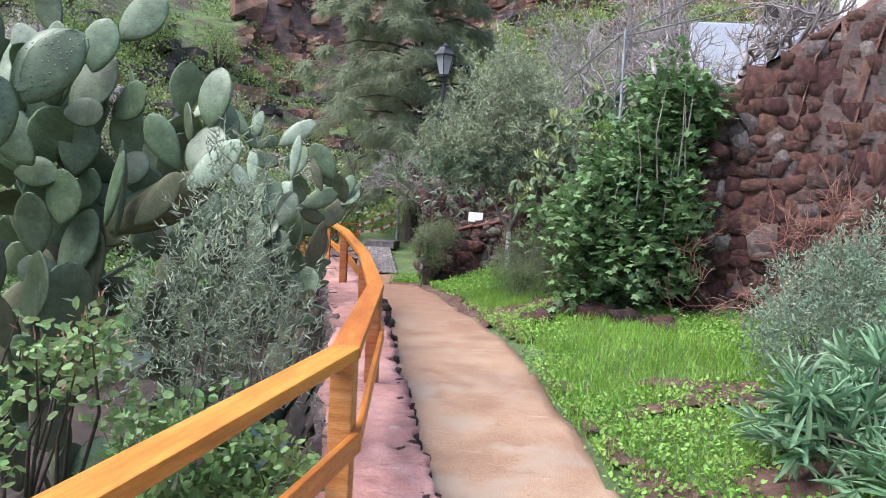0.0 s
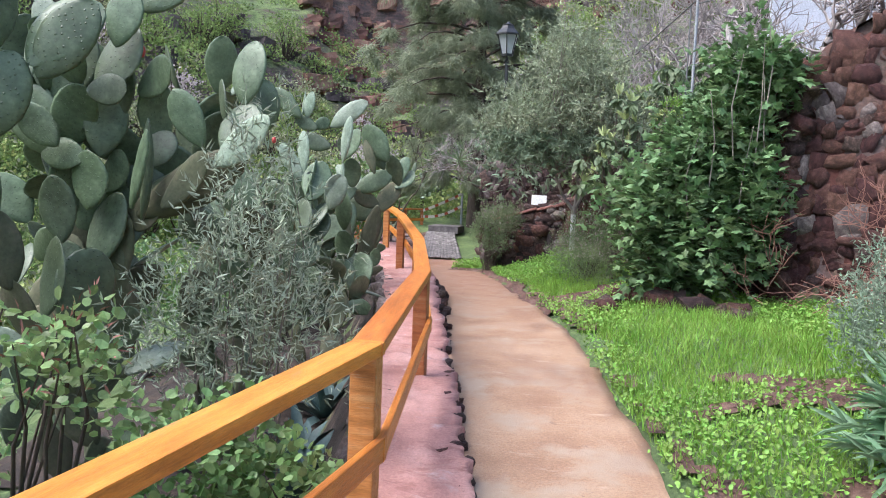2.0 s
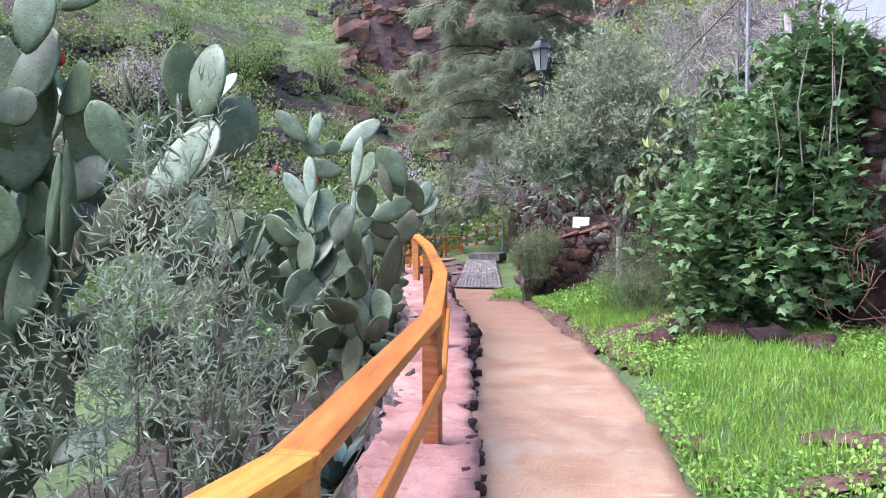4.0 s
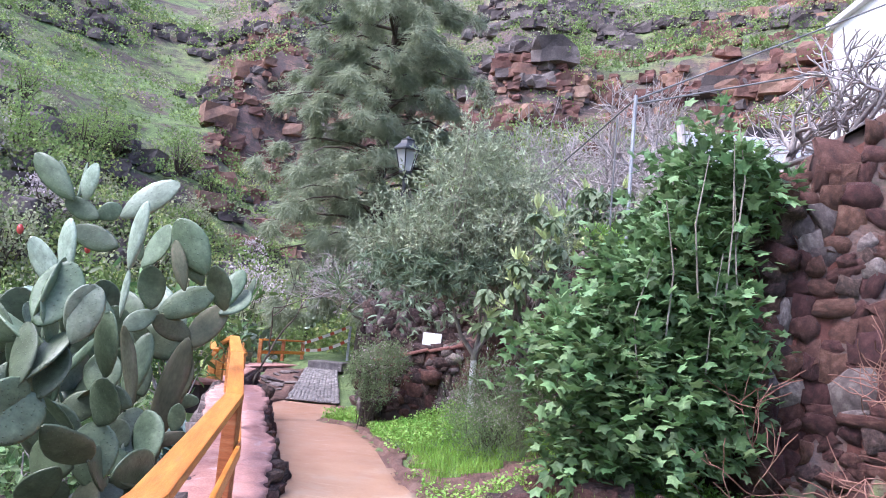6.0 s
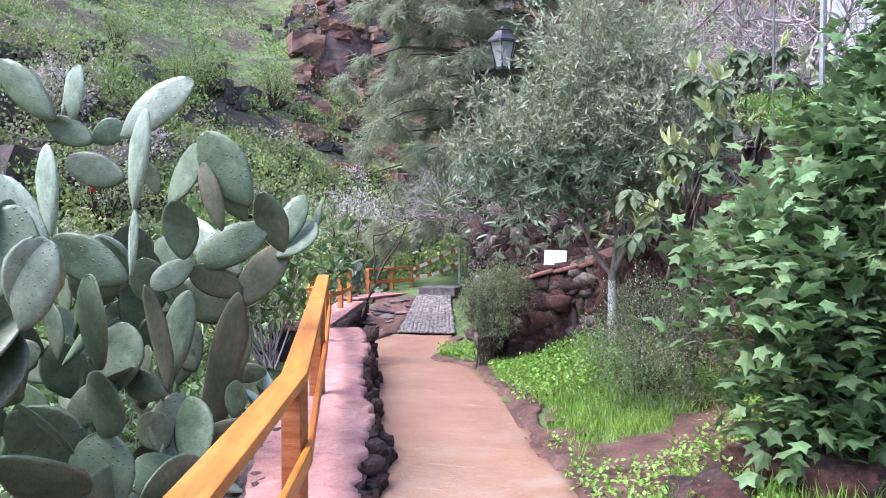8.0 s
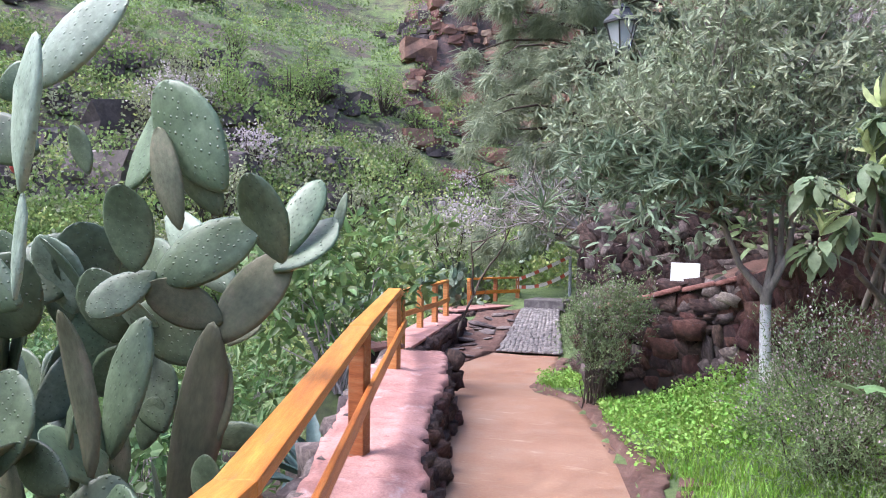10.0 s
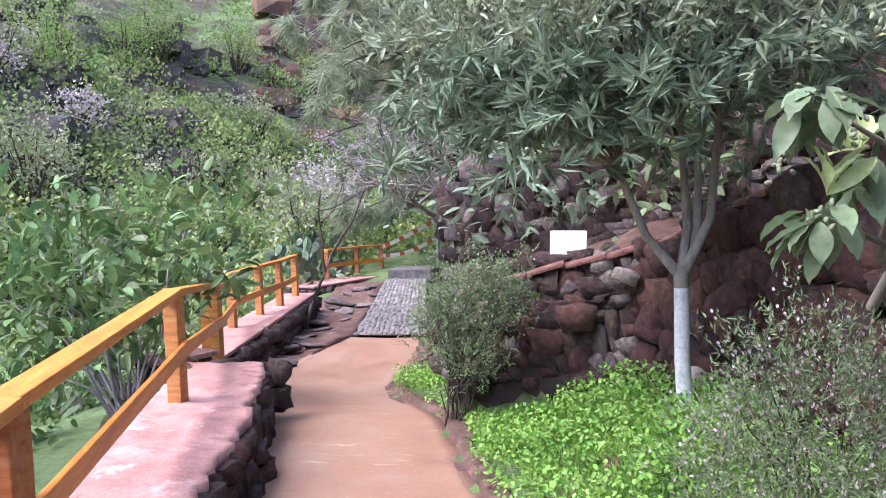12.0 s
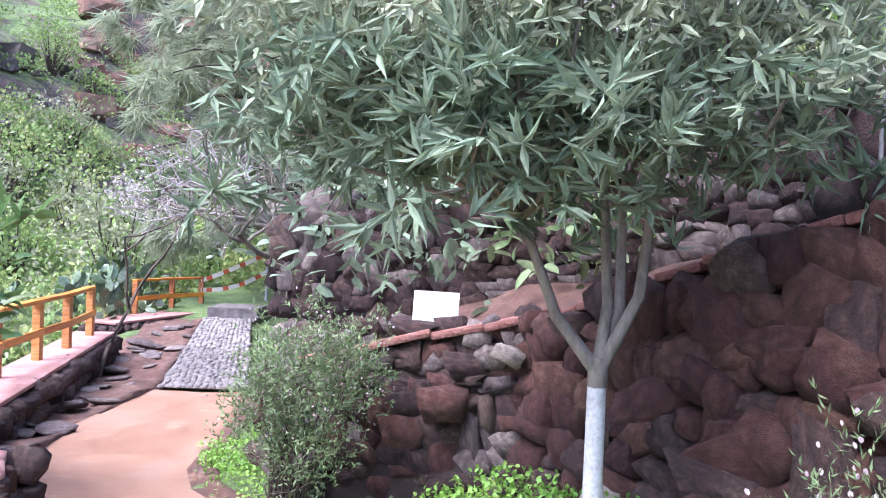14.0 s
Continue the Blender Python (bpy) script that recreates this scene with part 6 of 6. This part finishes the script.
# ---- plants on the bank behind the terrace walls ----
for bx, by, sd, sz, m in ((5.6, 13.6, 401, 0.8, LOQUAT), (1.6, 16.2, 402, 0.9, OLIVE_DARK), (2.9, 15.2, 403, 0.6, HEATHLEAF), (4.4, 16.0, 404, 1.0, OLIVE_DARK), (1.6, 19.6, 405, 1.1, OLIVE_DARK), (1.9, 20.5, 406, 1.4, LOQUAT),
                           (3.6, 19.0, 407, 1.2, HILLBUSH), (6.2, 16.8, 408, 1.2, HILLGREY), (8.2, 20.5, 409, 1.4, HILLGREY), (5.2, 23.0, 410, 1.3, HILLBUSH), (1.1, 23.5, 411, 1.2, OLIVE_DARK), (1.8, 25.5, 412, 1.5, OLIVE_DARK)):
    B = at_ground(bx, by)
    bush("terrace_bush", "leafy green bush on the upper terrace", "bush", B, sd, [(0, 0, sz * 0.8, sz, sz, sz * 0.8), (sz * 0.5, -0.3, sz * 0.5, sz * 0.6, sz * 0.6, sz * 0.5)], 30, STRAP, 0.15, 0.058, m, BARK, 25, 0.02, 0.45, sprig=4, inner=0.4)

# ---- stones, piece by piece ----
rs = np.random.default_rng(22)
coursed_wall(red_wall, *T[7][:2], *T[8][:2], T[7][2], T[8][2], T[7][3], T[8][3], 0.2, rs, [REDSTONE, REDSTONE, REDSTONE, REDSTONE, REDSTONE, DARKSTONE, GREYSTONE], 0.12)
coursed_wall(red_wall, *T[8][:2], *T[9][:2], T[8][2], T[9][2], T[8][3], T[9][3], 0.3, rs, [REDSTONE, REDSTONE, DARKSTONE], 0.12)
coursed_wall(sign_wall, *T[3][:2], *T[4][:2], T[3][2], T[4][2], T[3][3], T[4][3], 0.145, rs, [DARKSTONE, GREYSTONE, REDSTONE, DARKSTONE], 0.10)
for k in (4, 5, 6):
    coursed_wall(bank_wall, *T[k][:2], *T[k + 1][:2], T[k][2], T[k + 1][2], T[k][3] - 0.08, T[k + 1][3] - 0.08, 0.21, rs, [REDSTONE, DARKSTONE, REDSTONE, REDSTONE], 0.12, 0.09)
for k in (0, 1, 2):
    coursed_wall(back_wall, *T[k][:2], *T[k + 1][:2], T[k][2], T[k + 1][2], T[k][3], T[k + 1][3], 0.28, rs, [DARKSTONE, GREYSTONE], 0.10)
stone(sign_wall, (1.95, 14.3, 0.72), (0.26, 0.2, 0.2), (0.1, 0, -0.3), REDSTONE, 3)
stone(sign_wall, (2.28, 14.15, 1.05), (0.18, 0.12, 0.1), (0.2, 0.4, 0), PALESTONE, 4)
stone(bank_wall, (2.72, 13.5, 0.42), (0.17, 0.15, 0.22), (0.1, 0, -0.3), PALESTONE, 5)

upper_wall = thing("upper_wall", "dark rubble wall stepped behind the sign wall", "wall", kind="structure")
for a, b in (((0.75, 15.7, 0.7, 1.9), (2.5, 15.2, 1.0, 2.0)), ((2.5, 15.2, 1.0, 2.0), (3.9, 13.9, 1.6, 2.7))):
    backing(upper_wall, a, b, DARKMORTAR)
    coursed_wall(upper_wall, *a[:2], *b[:2], a[2], b[2], a[3], b[3], 0.15, rs, [DARKSTONE, DARKSTONE, GREYSTONE], 0.1)

# red earth cap along the terrace edge
for k in (3, 4, 5, 6):
    a, b = T[k], T[k + 1]
    n = 5
    for i in range(n):
        t0, t1 = i / n, (i + 1) / n
        m = 0.12
        p, q = [tuple(a[j] + (b[j] - a[j]) * t for j in range(4)) for t in (t0, t1)]
        nx, ny = -(b[1] - a[1]), b[0] - a[0]
        ln = math.hypot(nx, ny)
        off = lambda w: (nx / ln * (0.1 * (w[3] - w[2]) + 0.08), ny / ln * (0.1 * (w[3] - w[2]) + 0.08))
        (ox, oy), (qx, qy) = off(p), off(q)
        beam("cap", (p[0] + ox, p[1] + oy, p[3] + 0.02 + rs.normal() * 0.015), (q[0] + qx, q[1] + qy, q[3] + 0.02 + rs.normal() * 0.015), 0.3, 0.05, CAPRED, sign_wall if k == 3 else bank_wall, "red rendered cap", 0.02)

# rubble along both faces of the low wall
for y in np.arange(1.0, 14.3, 0.11):
    for row in range(2 if wall_z(y) - path_z(y) < 0.32 else 3):
        h = (wall_z(y) - path_z(y)) / (2 if wall_z(y) - path_z(y) < 0.32 else 3)
        s = rs.uniform(0.75, 1.35)
        stone(low_wall, (w_right(y) - 0.05 + set_back(y) * (1 - (row + 0.5) / (2 if wall_z(y) - path_z(y) < 0.32 else 3)) * 0.9 + rs.normal() * 0.02, y + rs.normal() * 0.03, path_z(y) + h * (row + 0.42) * 0.9), ((0.12 if y > 8.5 else 0.06) * s, (0.15 if y > 8.5 else 0.09) * s, h * 0.9), tuple(rs.normal(size=3) * (0.07, 0.07, 0.25)), REDSTONE if rs.random() < 0.4 else DARKSTONE, int(rs.integers(0, 99)))
for y in np.arange(2.0, 14.3, 0.2):
    for row in range(3):
        s = rs.uniform(0.8, 1.3)
        stone(low_wall, (w_left(y) + 0.03, y, wall_z(y) - 0.12 - 0.2 * row), (0.16 * s, 0.22 * s, 0.19 * s), tuple(rs.normal(size=3) * 0.25), GREYSTONE, int(rs.integers(0, 99)))
for x in np.arange(-1.05, -0.4, 0.14):
    for row in range(2):
        stone(low_wall, (x, 14.3, wall_z(14.2) - 0.1 - 0.2 * row), (0.16, 0.12, 0.2), tuple(rs.normal(size=3) * 0.25), DARKSTONE, int(rs.integers(0, 99)))
for par, ax, ay, bx, by, zt in ((second_wall, -1.8, 15.3, -3.1, 22.0, -0.08), (third_wall, -3.95, 24.3, -2.88, 27.2, -0.2), (third_wall, -4.6, 24.35, -3.95, 24.3, -0.2), (second_wall, -2.4, 15.2, -1.8, 15.2, -0.08)):
    ln = math.hypot(bx - ax, by - ay)
    for t in np.arange(0, 1, 0.2 / ln):
        for row in range(3):
            s = rs.uniform(0.8, 1.3)
            stone(par, (ax + (bx - ax) * t, ay + (by - ay) * t, zt - 0.08 - 0.19 * row), (0.2 * s, 0.22 * s, 0.19 * s), tuple(rs.normal(size=3) * 0.25), DARKSTONE, int(rs.integers(0, 99)))

# rockery at the foot of the bush
for i in range(26):
    a = i / 25
    x, y = 3.0 + 1.5 * a + rs.normal() * 0.08, 9.1 + 0.35 * math.sin(a * 5) + rs.normal() * 0.12 - 0.3 * a
    s = 0.11 if i == 19 else rs.uniform(0.13, 0.28)
    st = stone(None, (x, y, at_ground(x, y)[2] + s * 0.2), (s * 1.3, s, s * 0.75), tuple(rs.normal(size=3) * 0.3), PALESTONE if i == 19 else (REDSTONE if i % 3 else DARKSTONE), int(rs.integers(0, 99)), "rockery_stone")
    tagged(st, "rounded reddish stone edging the rockery bed", "stone", "rockery stones")

# dark blocks on the upper bank
for i, (x, y, z, s) in enumerate(((4.55, 14.3, 2.35, 0.55), (4.2, 14.4, 2.05, 0.5), (5.0, 14.6, 2.8, 0.6), (4.75, 14.2, 2.0, 0.6), (5.3, 14.5, 2.2, 0.7), (5.5, 14.9, 3.2, 0.5), (4.0, 13.4, 1.95, 0.4), (4.9, 13.4, 2.3, 0.5), (5.9, 14.7, 2.8, 0.7), (4.9, 15.4, 3.4, 0.4), (6.2, 15.2, 3.6, 0.6), (5.6, 13.8, 2.6, 0.5))):
    st = stone(None, (x, y, z), (s * 1.3, s, s * 0.75), tuple(rs.normal(size=3) * 0.2), GREYSTONE if i % 2 else DARKSTONE, i, "bank_block")
    tagged(st, "dark squared lava block stacked on the upper bank", "stone", "bank blocks")

# cobbles of the ramp: the nearest stretch stone by stone, the rest in one part
pebble = stone_variants(1, 15, 0.2, 0.4)[0]
pv = np.array([v.co[:] for v in pebble.vertices])
pf = np.array([p.vertices[:] for p in pebble.polygons])
far_v = []
for y in np.arange(20.26, 25.55, 0.105):
    for t in np.arange(0.04, 0.98, 0.078):
        x = float(ramp_l(y) + (ramp_r(y) - ramp_l(y)) * t) + rs.normal() * 0.012
        s = rs.uniform(0.8, 1.2)
        c = (x, y + rs.normal() * 0.014, float(ramp_z(y)) + rs.normal() * 0.004)
        if y < 22.6:
            stone(ramp, c, (0.085 * s, 0.10 * s, 0.055), (0, 0, rs.normal() * 0.5), COBBLE, int(rs.integers(0, 99)), "cobble")
        else:
            far_v.append(pv * np.array([0.085 * s, 0.10 * s, 0.055]) + np.array(c))
child("far_cobbles", np_mesh("far_cobbles", np.concatenate(far_v), (pf[None] + (np.arange(len(far_v)) * len(pv))[:, None, None]).reshape(-1, 4), True), COBBLE, ramp, kind="stuff")
for i in range(40):
    y = rs.uniform(15.6, 25)
    lx = path_l(y) if y < 20.2 else ramp_l(y)
    x = lx - rs.uniform(0.1, 1.0)
    s = rs.uniform(0.1, 0.3)
    st = stone(None, (x, y, float(path_z(y)) + 0.05), (s * 1.4, s, s * 0.3), tuple(rs.normal(size=3) * 0.15), GREYSTONE, int(rs.integers(0, 99)), "flat_stone")
    tagged(st, "flat grey-brown stone in the verge by the ramp", "stone", "verge stones")
